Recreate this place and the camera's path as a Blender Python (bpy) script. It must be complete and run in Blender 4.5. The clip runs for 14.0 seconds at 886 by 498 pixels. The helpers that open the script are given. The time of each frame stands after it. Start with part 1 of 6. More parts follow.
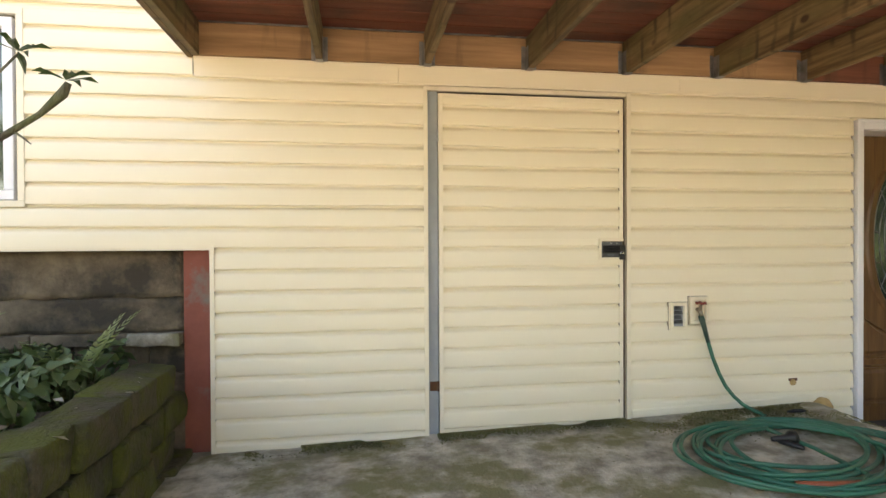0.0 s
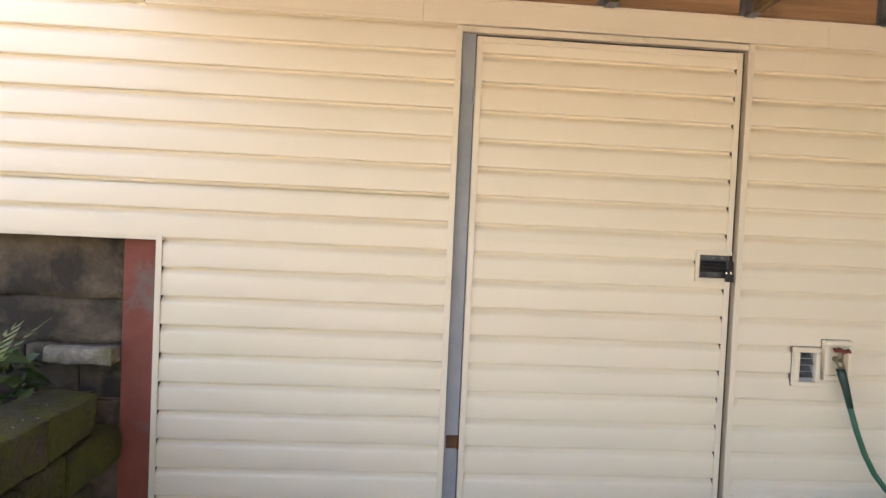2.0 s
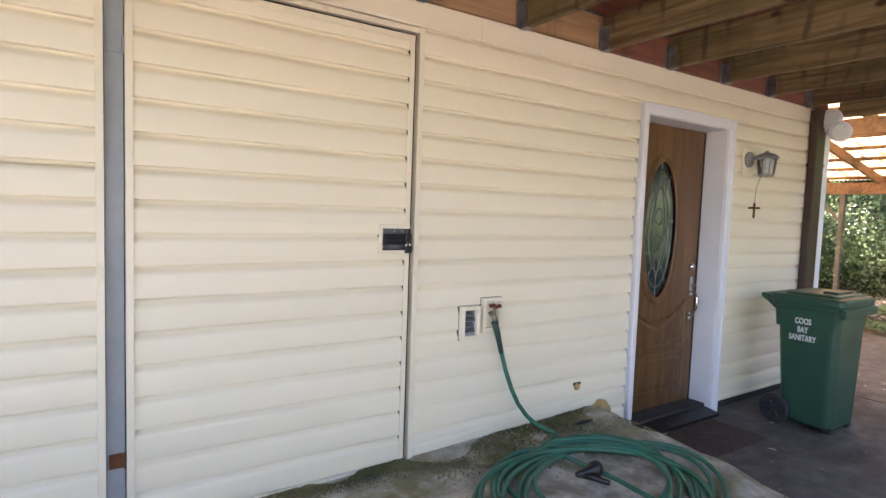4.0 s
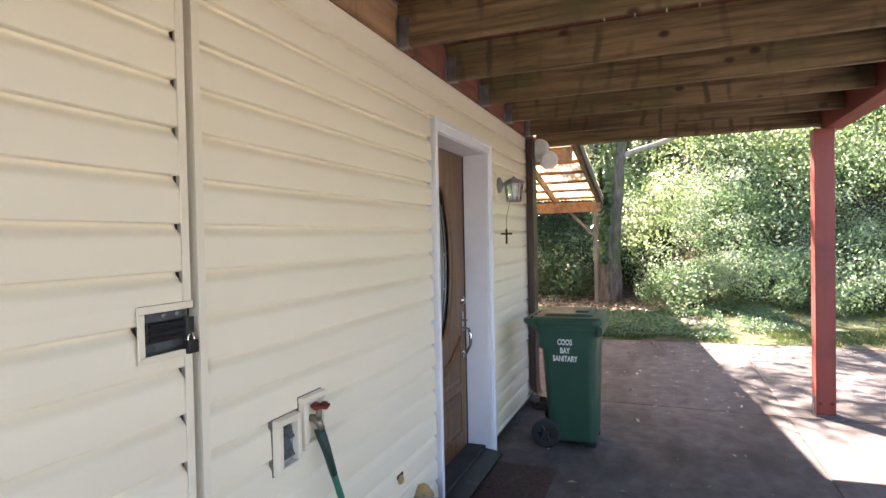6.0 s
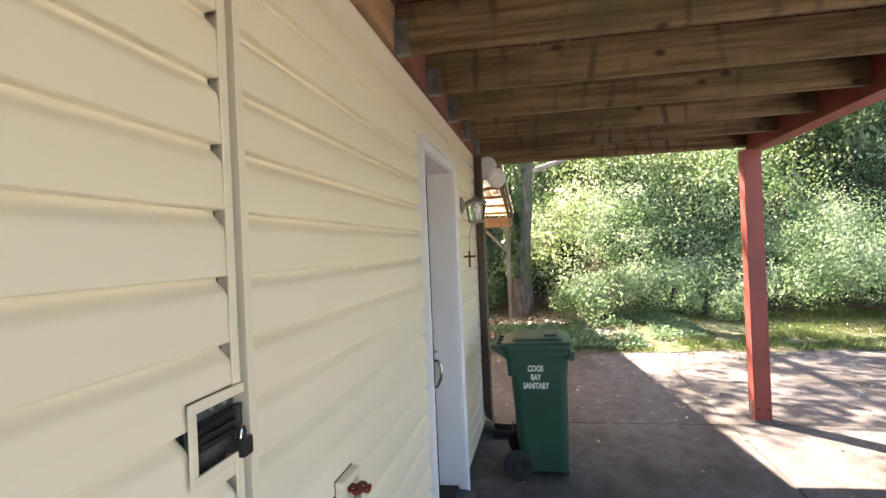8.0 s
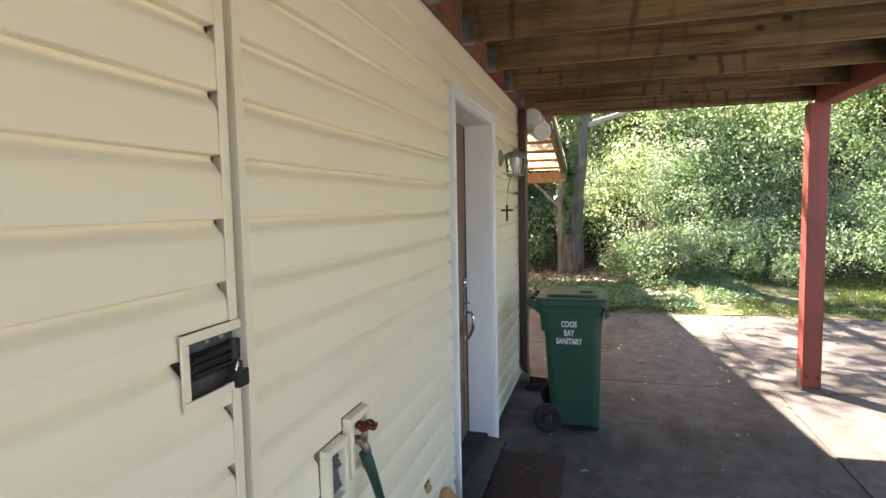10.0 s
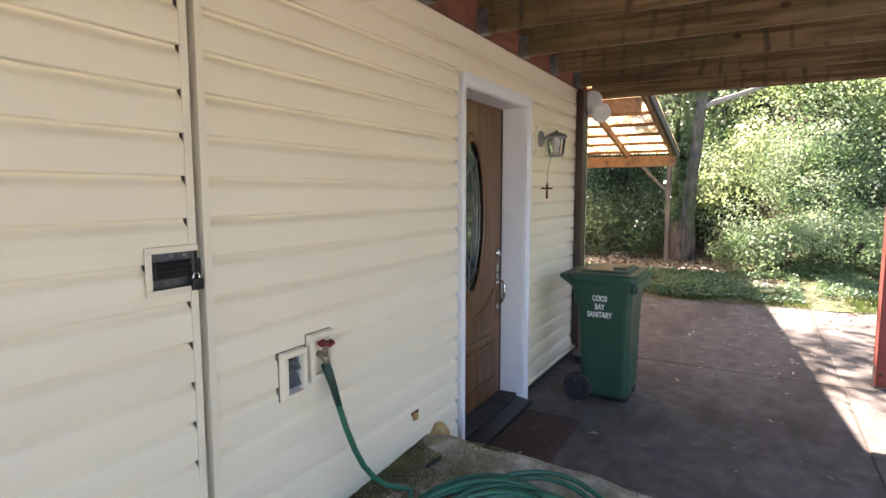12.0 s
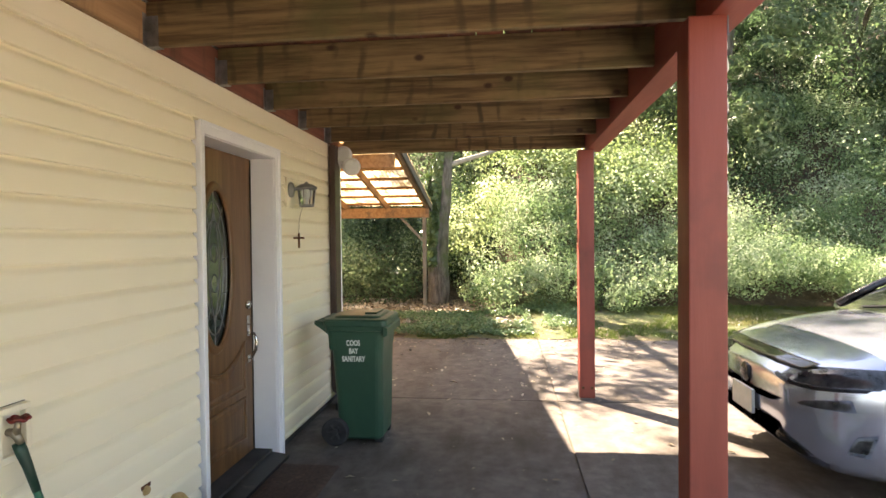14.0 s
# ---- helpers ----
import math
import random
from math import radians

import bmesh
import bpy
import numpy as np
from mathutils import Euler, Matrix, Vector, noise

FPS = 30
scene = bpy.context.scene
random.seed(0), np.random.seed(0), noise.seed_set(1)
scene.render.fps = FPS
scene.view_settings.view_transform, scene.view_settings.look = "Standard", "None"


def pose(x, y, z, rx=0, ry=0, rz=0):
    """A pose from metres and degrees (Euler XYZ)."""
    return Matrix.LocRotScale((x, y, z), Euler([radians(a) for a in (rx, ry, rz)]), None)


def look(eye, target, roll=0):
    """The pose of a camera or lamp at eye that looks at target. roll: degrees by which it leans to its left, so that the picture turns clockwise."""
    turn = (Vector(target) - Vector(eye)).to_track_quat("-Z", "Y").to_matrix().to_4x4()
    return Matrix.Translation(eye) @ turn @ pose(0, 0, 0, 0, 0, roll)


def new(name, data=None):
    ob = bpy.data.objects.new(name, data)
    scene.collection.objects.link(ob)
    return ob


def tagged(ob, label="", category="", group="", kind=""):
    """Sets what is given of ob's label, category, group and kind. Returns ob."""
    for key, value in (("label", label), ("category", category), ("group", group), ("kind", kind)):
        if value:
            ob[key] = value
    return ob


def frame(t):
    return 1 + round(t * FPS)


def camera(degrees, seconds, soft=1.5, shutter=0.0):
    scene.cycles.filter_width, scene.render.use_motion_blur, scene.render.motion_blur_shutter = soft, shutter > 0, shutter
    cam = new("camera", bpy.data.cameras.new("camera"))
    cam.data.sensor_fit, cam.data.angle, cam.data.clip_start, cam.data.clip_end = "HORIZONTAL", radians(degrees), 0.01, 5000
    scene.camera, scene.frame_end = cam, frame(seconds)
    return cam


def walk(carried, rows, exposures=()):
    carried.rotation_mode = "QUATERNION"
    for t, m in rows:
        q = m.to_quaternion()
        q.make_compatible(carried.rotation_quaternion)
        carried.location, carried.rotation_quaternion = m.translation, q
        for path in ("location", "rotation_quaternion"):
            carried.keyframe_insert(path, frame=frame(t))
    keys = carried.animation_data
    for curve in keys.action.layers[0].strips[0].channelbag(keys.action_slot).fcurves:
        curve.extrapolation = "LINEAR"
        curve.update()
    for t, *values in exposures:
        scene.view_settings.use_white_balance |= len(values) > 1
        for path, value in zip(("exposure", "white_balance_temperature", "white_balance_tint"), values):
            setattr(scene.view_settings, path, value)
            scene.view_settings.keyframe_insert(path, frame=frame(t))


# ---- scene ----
cam = camera(76.6, 14.0)
PATH = [
    (0, (0.28, -0.076, 1.338), (0.579, 1.901, 1.316), -0.3),
    (0.5, (0.297, 0.287, 1.383), (0.726, 2.24, 1.326), -0.9),
    (1, (0.391, 0.533, 1.422), (0.78, 2.494, 1.346), -0.9),
    (1.5, (0.494, 0.762, 1.41), (0.583, 2.76, 1.389), 2.6),
    (2, (0.513, 0.832, 1.383), (0.626, 2.828, 1.328), 2.6),
    (2.5, (0.547, 0.857, 1.443), (0.83, 2.833, 1.329), 2.8),
    (3, (0.572, 0.862, 1.445), (1.057, 2.798, 1.309), 2.8),
    (3.5, (0.599, 0.866, 1.449), (1.331, 2.72, 1.285), 2.5),
    (4, (0.59, 0.945, 1.439), (1.698, 2.605, 1.297), 2.0),
    (4.2, (0.605, 0.995, 1.437), (1.853, 2.55, 1.303), 2.2),
    (6.3, (0.868, 2.247, 1.541), (2.769, 2.868, 1.515), -1.6),
    (6.5, (0.902, 2.328, 1.567), (2.826, 2.874, 1.552), -1.7),
    (7, (0.949, 2.519, 1.585), (2.917, 2.877, 1.611), -1.9),
    (9.3, (0.964, 2.682, 1.601), (2.923, 3.085, 1.537), -3.2),
    (9.5, (0.952, 2.664, 1.603), (2.907, 3.076, 1.509), -3.0),
    (10, (0.977, 2.522, 1.575), (2.893, 3.072, 1.418), -1.1),
    (10.5, (1.005, 2.308, 1.532), (2.828, 3.105, 1.329), 1.6),
    (11, (0.975, 2.141, 1.513), (2.76, 3.008, 1.266), 1.6),
    (11.5, (0.894, 1.964, 1.505), (2.64, 2.898, 1.228), 0.5),
    (12, (0.852, 1.8, 1.514), (2.587, 2.773, 1.306), -0.0),
    (12.5, (0.83, 1.626, 1.497), (2.585, 2.567, 1.308), 1.2),
    (13, (0.82, 1.562, 1.505), (2.631, 2.4, 1.37), 0.5),
    (13.5, (0.82, 1.554, 1.506), (2.725, 2.158, 1.431), 0.5),
    (14, (0.799, 1.63, 1.506), (2.787, 1.851, 1.472), -0.6),
]
walk(cam, [(t, look(eye, target, roll)) for t, eye, target, roll in PATH],
     [(0, 3.83, 9200, 17), (0.5, 3.85, 8400, 21), (1, 3.85, 7700, 22), (1.5, 3.81, 8100, 25), (2.1, 3.81, 8200, 28), (2.5, 3.79, 7500, 28), (3, 3.83, 7000, 29), (4, 3.91, 7000, 26), (6.5, 3.79, 6600, 23), (7, 3.79, 6800, 22), (9.5, 3.64, 7100, 14), (10.5, 3.61, 6900, 19), (12, 3.64, 6900, 23), (12.6, 3.72, 6700, 22), (13.4, 3.75, 6700, 18), (14, 3.77, 8300, 17)])

# ---- light ----
SUN = Vector((0.64, 0.58, 1.0)).normalized()
world = bpy.data.worlds.new("world")
scene.world = world
world.use_nodes = True
wn = world.node_tree
sky = wn.nodes.new("ShaderNodeTexSky")
sky.sky_type = "NISHITA"
sky.sun_disc = False
sky.sun_elevation = math.asin(SUN.z)
sky.sun_rotation = math.atan2(SUN.x, SUN.y)
sky.altitude, sky.air_density, sky.dust_density, sky.ozone_density = 20, 1.0, 1.0, 1.0
wn.links.new(sky.outputs[0], wn.nodes["Background"].inputs[0])
wn.nodes["Background"].inputs[1].default_value = 0.060
sun = new("sun", bpy.data.lights.new("sun", "SUN"))
sun.data.energy, sun.data.angle, sun.data.color = 3.4, radians(0.5), (1.0, 0.94, 0.84)
sun.matrix_world = look(SUN * 40, (0, 0, 0))

# ---- materials ----


def nd(tree, kind, **inputs):
    n = tree.nodes.new("ShaderNode" + kind)
    for k, v in inputs.items():
        n.inputs[k.replace("_", " ")].default_value = v
    return n


def blend(tree, fac, a, b):
    m = tree.nodes.new("ShaderNodeMix")
    m.data_type = "RGBA"
    for slot, v in ((0, fac), (6, a), (7, b)):
        if isinstance(v, (float, int)):
            m.inputs[slot].default_value = v
        elif isinstance(v, tuple):
            m.inputs[slot].default_value = (*v[:3], 1)
        else:
            tree.links.new(v, m.inputs[slot])
    return m.outputs[2]


def spread(tree, value, lo, hi):
    """Stretch a 0..1 value so that lo..hi covers 0..1."""
    r = tree.nodes.new("ShaderNodeMapRange")
    tree.links.new(value, r.inputs[0])
    r.inputs[1].default_value, r.inputs[2].default_value = lo, hi
    return r.outputs[0]


def surface(name, c1, c2, scale=5.0, rough=0.6, metal=0.0, bump=0.15, fine=70.0, c3=None, scale3=1.1, lo3=0.5, hi3=0.7,
            stretch=(1, 1, 1), stretch3=(1, 1, 1), piece=0.0, coat=0.0, spec=0.5, vary_rough=0.12, depth=0.004, edge=(0.35, 0.65)):
    """A painted, worn or natural surface: two colours in grain, a third in stains, fine relief, uneven gloss."""
    m = bpy.data.materials.new(name)
    m.use_nodes = True
    t = m.node_tree
    b = t.nodes["Principled BSDF"]
    co = t.nodes.new("ShaderNodeTexCoord").outputs["Object"]

    def tex(s, st, detail=5.0):
        mp = t.nodes.new("ShaderNodeMapping")
        mp.inputs["Scale"].default_value = st
        info = t.nodes.new("ShaderNodeObjectInfo")
        t.links.new(co, mp.inputs["Vector"])
        mul = t.nodes.new("ShaderNodeVectorMath")
        mul.operation = "SCALE"
        comb = t.nodes.new("ShaderNodeCombineXYZ")
        for i in range(3):
            t.links.new(info.outputs["Random"], comb.inputs[i])
        t.links.new(comb.outputs[0], mul.inputs[0])
        mul.inputs["Scale"].default_value = 37.0
        t.links.new(mul.outputs[0], mp.inputs["Location"])
        n = nd(t, "TexNoise", Scale=s, Detail=detail, Roughness=0.62)
        t.links.new(mp.outputs[0], n.inputs["Vector"])
        return n.outputs["Fac"]

    grain = tex(scale, stretch)
    col = blend(t, spread(t, grain, *edge), c1, c2)
    if c3:
        col = blend(t, spread(t, tex(scale3, stretch3), lo3, hi3), col, c3)
    if piece:
        info = t.nodes.new("ShaderNodeObjectInfo")
        h = nd(t, "HueSaturation")
        v = t.nodes.new("ShaderNodeMapRange")
        t.links.new(info.outputs["Random"], v.inputs[0])
        v.inputs[3].default_value, v.inputs[4].default_value = 1 - piece, 1 + piece
        t.links.new(v.outputs[0], h.inputs["Value"])
        t.links.new(col, h.inputs["Color"])
        col = h.outputs[0]
    t.links.new(col, b.inputs["Base Color"])
    small = tex(fine, stretch, 3.0)
    rr = t.nodes.new("ShaderNodeMapRange")
    t.links.new(grain, rr.inputs[0])
    rr.inputs[3].default_value, rr.inputs[4].default_value = max(rough - vary_rough, 0.02), min(rough + vary_rough, 1)
    t.links.new(rr.outputs[0], b.inputs["Roughness"])
    b.inputs["Metallic"].default_value = metal
    b.inputs["Coat Weight"].default_value = coat
    b.inputs["Coat Roughness"].default_value = 0.04
    b.inputs["Specular IOR Level"].default_value = spec
    if bump:
        add = t.nodes.new("ShaderNodeMath")
        add.operation = "ADD"
        t.links.new(small, add.inputs[0])
        t.links.new(grain, add.inputs[1])
        bp = nd(t, "Bump", Strength=bump, Distance=depth)
        t.links.new(add.outputs[0], bp.inputs["Height"])
        t.links.new(bp.outputs[0], b.inputs["Normal"])
    return m


def foliage(name, colours, gloss=0.36, glow=0.55, patch=0.5):
    """Leaves: each its own green, patches of lighter and darker colour painting lit and shaded masses, some light
    through the blade.
    """
    m = bpy.data.materials.new(name)
    m.use_nodes = True
    t = m.node_tree
    b = t.nodes["Principled BSDF"]
    geo = t.nodes.new("ShaderNodeNewGeometry")
    ramp = t.nodes.new("ShaderNodeValToRGB")
    while len(ramp.color_ramp.elements) < len(colours):
        ramp.color_ramp.elements.new(0.5)
    for i, (e, c) in enumerate(zip(ramp.color_ramp.elements, colours)):
        e.position, e.color = i / (len(colours) - 1), (*c, 1)
    n = nd(t, "TexNoise", Scale=patch, Detail=3.0)
    t.links.new(geo.outputs["Position"], n.inputs["Vector"])
    mixv = t.nodes.new("ShaderNodeMath")
    mixv.operation = "MULTIPLY_ADD"
    t.links.new(geo.outputs["Random Per Island"], mixv.inputs[0])
    mixv.inputs[1].default_value = 0.32
    sp = t.nodes.new("ShaderNodeMapRange")
    t.links.new(n.outputs["Fac"], sp.inputs[0])
    sp.inputs[1].default_value, sp.inputs[2].default_value, sp.inputs[4].default_value = 0.38, 0.62, 0.68
    t.links.new(sp.outputs[0], mixv.inputs[2])
    t.links.new(mixv.outputs[0], ramp.inputs[0])
    t.links.new(ramp.outputs[0], b.inputs["Base Color"])
    b.inputs["Roughness"].default_value = gloss
    tr = t.nodes.new("ShaderNodeBsdfTranslucent")
    t.links.new(ramp.outputs[0], tr.inputs["Color"])
    mx = t.nodes.new("ShaderNodeMixShader")
    mx.inputs[0].default_value = glow
    t.links.new(b.outputs[0], mx.inputs[1])
    t.links.new(tr.outputs[0], mx.inputs[2])
    t.links.new(mx.outputs[0], t.nodes["Material Output"].inputs["Surface"])
    return m


def clear_glass(name, tint=(1, 1, 1), rough=0.02):
    m = bpy.data.materials.new(name)
    m.use_nodes = True
    b = m.node_tree.nodes["Principled BSDF"]
    b.inputs["Base Color"].default_value = (*tint, 1)
    b.inputs["Transmission Weight"].default_value = 1.0
    b.inputs["Roughness"].default_value = rough
    b.inputs["IOR"].default_value = 1.45
    return m


VINYL = surface("cream_vinyl", (0.83, 0.755, 0.59), (0.85, 0.775, 0.61), 1.6, 0.36, bump=0.05, fine=120, c3=(0.81, 0.72, 0.55), scale3=0.5, lo3=0.5, hi3=0.8,
                stretch=(0.3, 1, 1), piece=0.012, vary_rough=0.05, depth=0.001)
VINYL_TRIM = surface("cream_vinyl_trim", (0.82, 0.75, 0.60), (0.79, 0.71, 0.55), 3, 0.36, bump=0.03, c3=(0.55, 0.47, 0.32), scale3=2.5, lo3=0.62, hi3=0.8)
WHITE = surface("white_door_paint", (0.80, 0.80, 0.82), (0.76, 0.76, 0.80), 4, 0.35, bump=0.04, c3=(0.62, 0.62, 0.62), scale3=1.5, lo3=0.6, hi3=0.85)
GREY_METAL = surface("grey_painted_jamb", (0.30, 0.33, 0.36), (0.25, 0.28, 0.31), 6, 0.5, bump=0.08, c3=(0.20, 0.20, 0.19), scale3=2, lo3=0.6, hi3=0.8)
GALV = surface("galvanised_steel", (0.30, 0.31, 0.32), (0.17, 0.175, 0.18), 14, 0.45, 0.85, bump=0.1, c3=(0.30, 0.24, 0.18), scale3=5, lo3=0.58, hi3=0.75)
BLACK_IRON = surface("black_iron", (0.025, 0.025, 0.028), (0.05, 0.048, 0.046), 12, 0.5, 0.6, bump=0.15, c3=(0.12, 0.09, 0.06), scale3=9, lo3=0.6, hi3=0.8)
RUST = surface("rusty_iron", (0.10, 0.035, 0.018), (0.16, 0.07, 0.03), 22, 0.85, 0.2, bump=0.3)
DARK = surface("dark_void", (0.012, 0.012, 0.012), (0.02, 0.019, 0.018), 6, 0.9, bump=0.1)
JOIST = surface("weathered_joist_wood", (0.225, 0.148, 0.070), (0.09, 0.054, 0.025), 5.5, 0.75, bump=0.4, fine=34, edge=(0.40, 0.62), stretch=(5, 0.30, 5),
                c3=(0.095, 0.085, 0.032), scale3=2.2, lo3=0.48, hi3=0.72, stretch3=(0.5, 0.8, 1.5), piece=0.16, depth=0.003)


def drip_and_knots(m, start, gap):
    """Dark water lines under each board gap and dark round knots."""
    t = m.node_tree
    b = t.nodes["Principled BSDF"]
    col = b.inputs["Base Color"].links[0].from_socket
    co = t.nodes.new("ShaderNodeTexCoord").outputs["Object"]
    w = nd(t, "TexWave", Scale=2 * math.pi / (20 * gap), Distortion=3.2, Detail=3.0)
    w.bands_direction = "Y"
    w.inputs["Phase Offset"].default_value = math.pi / 2 - 2 * math.pi / gap * start
    t.links.new(co, w.inputs["Vector"])
    info = t.nodes.new("ShaderNodeObjectInfo")
    n = nd(t, "TexNoise", Scale=4.2, Detail=4.0)
    off = t.nodes.new("ShaderNodeVectorMath")
    t.links.new(co, off.inputs[0])
    t.links.new(info.outputs["Location"], off.inputs[1])
    t.links.new(off.outputs[0], n.inputs["Vector"])
    lines = t.nodes.new("ShaderNodeMath")
    lines.operation = "MULTIPLY"
    t.links.new(spread(t, w.outputs["Fac"], 0.80, 0.99), lines.inputs[0])
    t.links.new(spread(t, n.outputs["Fac"], 0.46, 0.66), lines.inputs[1])
    soft_line = t.nodes.new("ShaderNodeMath")
    soft_line.operation = "MULTIPLY"
    soft_line.inputs[1].default_value = 0.85
    t.links.new(lines.outputs[0], soft_line.inputs[0])
    col = blend(t, soft_line.outputs[0], col, (0.050, 0.036, 0.018))
    mp = t.nodes.new("ShaderNodeMapping")
    mp.inputs["Scale"].default_value = (0.3, 1.0, 1.5)
    t.links.new(off.outputs[0], mp.inputs["Vector"])
    v = nd(t, "TexVoronoi", Scale=4.6)
    t.links.new(mp.outputs[0], v.inputs["Vector"])
    col = blend(t, spread(t, v.outputs["Distance"], 0.17, 0.09), col, (0.055, 0.024, 0.011))
    t.links.new(col, b.inputs["Base Color"])


drip_and_knots(JOIST, 0.62, 0.1445)
LEDGER = surface("ledger_wood", (0.40, 0.235, 0.12), (0.25, 0.14, 0.068), 3.5, 0.75, bump=0.3, fine=26, stretch=(0.35, 5, 5), c3=(0.10, 0.06, 0.035),
                 scale3=5, lo3=0.55, hi3=0.75, stretch3=(1, 1, 0.15))
RED_LEDGER = surface("red_stained_ledger", (0.25, 0.09, 0.055), (0.15, 0.055, 0.035), 3.5, 0.75, bump=0.3, fine=26, stretch=(0.35, 5, 5), c3=(0.07, 0.035, 0.02), scale3=5,
                     lo3=0.52, hi3=0.72, stretch3=(1, 1, 0.15))
DECK_BOARD = surface("red_brown_decking", (0.20, 0.055, 0.03), (0.12, 0.035, 0.02), 3, 0.7, bump=0.25, stretch=(0.3, 5, 5), c3=(0.05, 0.03, 0.02), scale3=2,
                     lo3=0.5, hi3=0.75, piece=0.2)
RED_WOOD = surface("red_painted_wood", (0.27, 0.055, 0.038), (0.22, 0.042, 0.03), 2.5, 0.55, bump=0.12, fine=40, stretch=(4, 4, 0.4), c3=(0.15, 0.032, 0.026),
                   scale3=2.0, lo3=0.55, hi3=0.8)
RED_BEAM = surface("red_painted_beam", (0.27, 0.055, 0.038), (0.21, 0.042, 0.03), 2.5, 0.55, bump=0.12, fine=40, stretch=(0.4, 4, 4), c3=(0.15, 0.032, 0.026),
                   scale3=2.0, lo3=0.55, hi3=0.8)
PAD = surface("mossy_concrete", (0.55, 0.50, 0.415), (0.22, 0.195, 0.15), 6.5, 0.9, bump=1.0, fine=55, c3=(0.19, 0.175, 0.085), scale3=2.8, lo3=0.46, hi3=0.60, depth=0.010, edge=(0.37, 0.63))
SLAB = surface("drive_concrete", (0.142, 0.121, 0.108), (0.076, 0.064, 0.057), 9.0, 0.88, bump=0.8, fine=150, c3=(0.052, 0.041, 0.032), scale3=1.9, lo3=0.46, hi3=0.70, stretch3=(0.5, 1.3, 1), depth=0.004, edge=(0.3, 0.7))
JOINT = surface("joint_earth", (0.085, 0.068, 0.052), (0.05, 0.04, 0.03), 14, 0.95, bump=0.4)
# Pale so that the unseen ground throws light back up.
BOUNCE_GROUND = surface("pale_bounce_ground", (0.53, 0.505, 0.46), (0.38, 0.36, 0.325), 14, 0.92, bump=0.6, fine=70, c3=(0.34, 0.31, 0.26), scale3=1.5, lo3=0.52, hi3=0.75, depth=0.01)
SOIL = surface("leaf_litter_soil", (0.10, 0.07, 0.04), (0.05, 0.035, 0.02), 9, 0.95, bump=0.8, fine=60, c3=(0.22, 0.16, 0.09), scale3=16, lo3=0.58, hi3=0.7, depth=0.02)
TURF = surface("turf_ground", (0.05, 0.075, 0.02), (0.10, 0.105, 0.035), 11, 0.95, bump=0.9, fine=60, c3=(0.17, 0.13, 0.075), scale3=0.9, lo3=0.5, hi3=0.7, depth=0.02)
BLOCK = surface("grey_block", (0.20, 0.152, 0.10), (0.11, 0.083, 0.056), 6, 0.92, bump=0.8, fine=50, c3=(0.045, 0.036, 0.026), scale3=3.2, lo3=0.46, hi3=0.62, piece=0.05, depth=0.012)
MOSS_BLOCK = surface("mossy_block", (0.085, 0.072, 0.04), (0.032, 0.029, 0.017), 9, 0.95, bump=1.0, fine=45, c3=(0.085, 0.09, 0.012), scale3=4.5, lo3=0.42, hi3=0.58, piece=0.2, depth=0.02)
MORTAR = surface("mortar", (0.15, 0.12, 0.095), (0.10, 0.08, 0.062), 20, 0.95, bump=0.4)
OAK = surface("stained_door_wood", (0.18, 0.086, 0.032), (0.105, 0.048, 0.018), 3.2, 0.38, bump=0.12, fine=30, stretch=(7, 7, 0.45), c3=(0.10, 0.042, 0.016), scale3=5,
              lo3=0.52, hi3=0.7, stretch3=(7, 7, 0.5), coat=0.15)
CHROME = surface("brushed_chrome", (0.6, 0.59, 0.57), (0.45, 0.44, 0.43), 9, 0.22, 1.0, bump=0.02)
BRASS = surface("old_brass", (0.36, 0.30, 0.23), (0.22, 0.18, 0.13), 12, 0.5, 0.8, bump=0.08)
RUBBER = surface("black_rubber", (0.022, 0.022, 0.024), (0.04, 0.04, 0.042), 9, 0.7, bump=0.12, spec=0.25)
MAT_FIBRE = surface("brown_door_mat", (0.085, 0.050, 0.036), (0.045, 0.027, 0.02), 40, 0.95, bump=0.8, fine=180, c3=(0.16, 0.11, 0.08), scale3=4, lo3=0.58, hi3=0.75)
HOSE = surface("green_hose_vinyl", (0.018, 0.15, 0.095), (0.012, 0.10, 0.06), 5, 0.42, bump=0.05, c3=(0.04, 0.12, 0.08), scale3=6)
HOSE_DARK = surface("dark_green_rubber", (0.012, 0.05, 0.035), (0.01, 0.035, 0.025), 9, 0.5, bump=0.05)
BIN = surface("green_bin_plastic", (0.016, 0.070, 0.043), (0.013, 0.057, 0.036), 3, 0.48, bump=0.06, fine=160, c3=(0.032, 0.082, 0.053), scale3=1.6, lo3=0.55, hi3=0.8, stretch3=(1, 1, 0.3))
PRINT = surface("white_print", (0.75, 0.77, 0.75), (0.66, 0.69, 0.67), 12, 0.6, bump=0.0)
DOWN = surface("brown_downpipe", (0.038, 0.019, 0.014), (0.052, 0.027, 0.02), 3, 0.42, bump=0.05)
SHEATHING_AND_GAP = surface("tan_sheathing_and_gap", (0.17, 0.145, 0.11), (0.12, 0.10, 0.075), 5, 0.9, bump=0.2)
FOUNDATION = surface("dark_foundation", (0.05, 0.045, 0.04), (0.03, 0.028, 0.026), 5, 0.95, bump=0.4)
BARK = surface("tree_bark", (0.17, 0.145, 0.12), (0.06, 0.05, 0.042), 7, 0.95, bump=0.9, fine=22, stretch=(2, 2, 0.5), c3=(0.07, 0.09, 0.03), scale3=1.5, lo3=0.5, hi3=0.65, depth=0.02)
PALE_BARK = surface("bare_limb", (0.36, 0.33, 0.28), (0.24, 0.21, 0.18), 5, 0.9, bump=0.5)
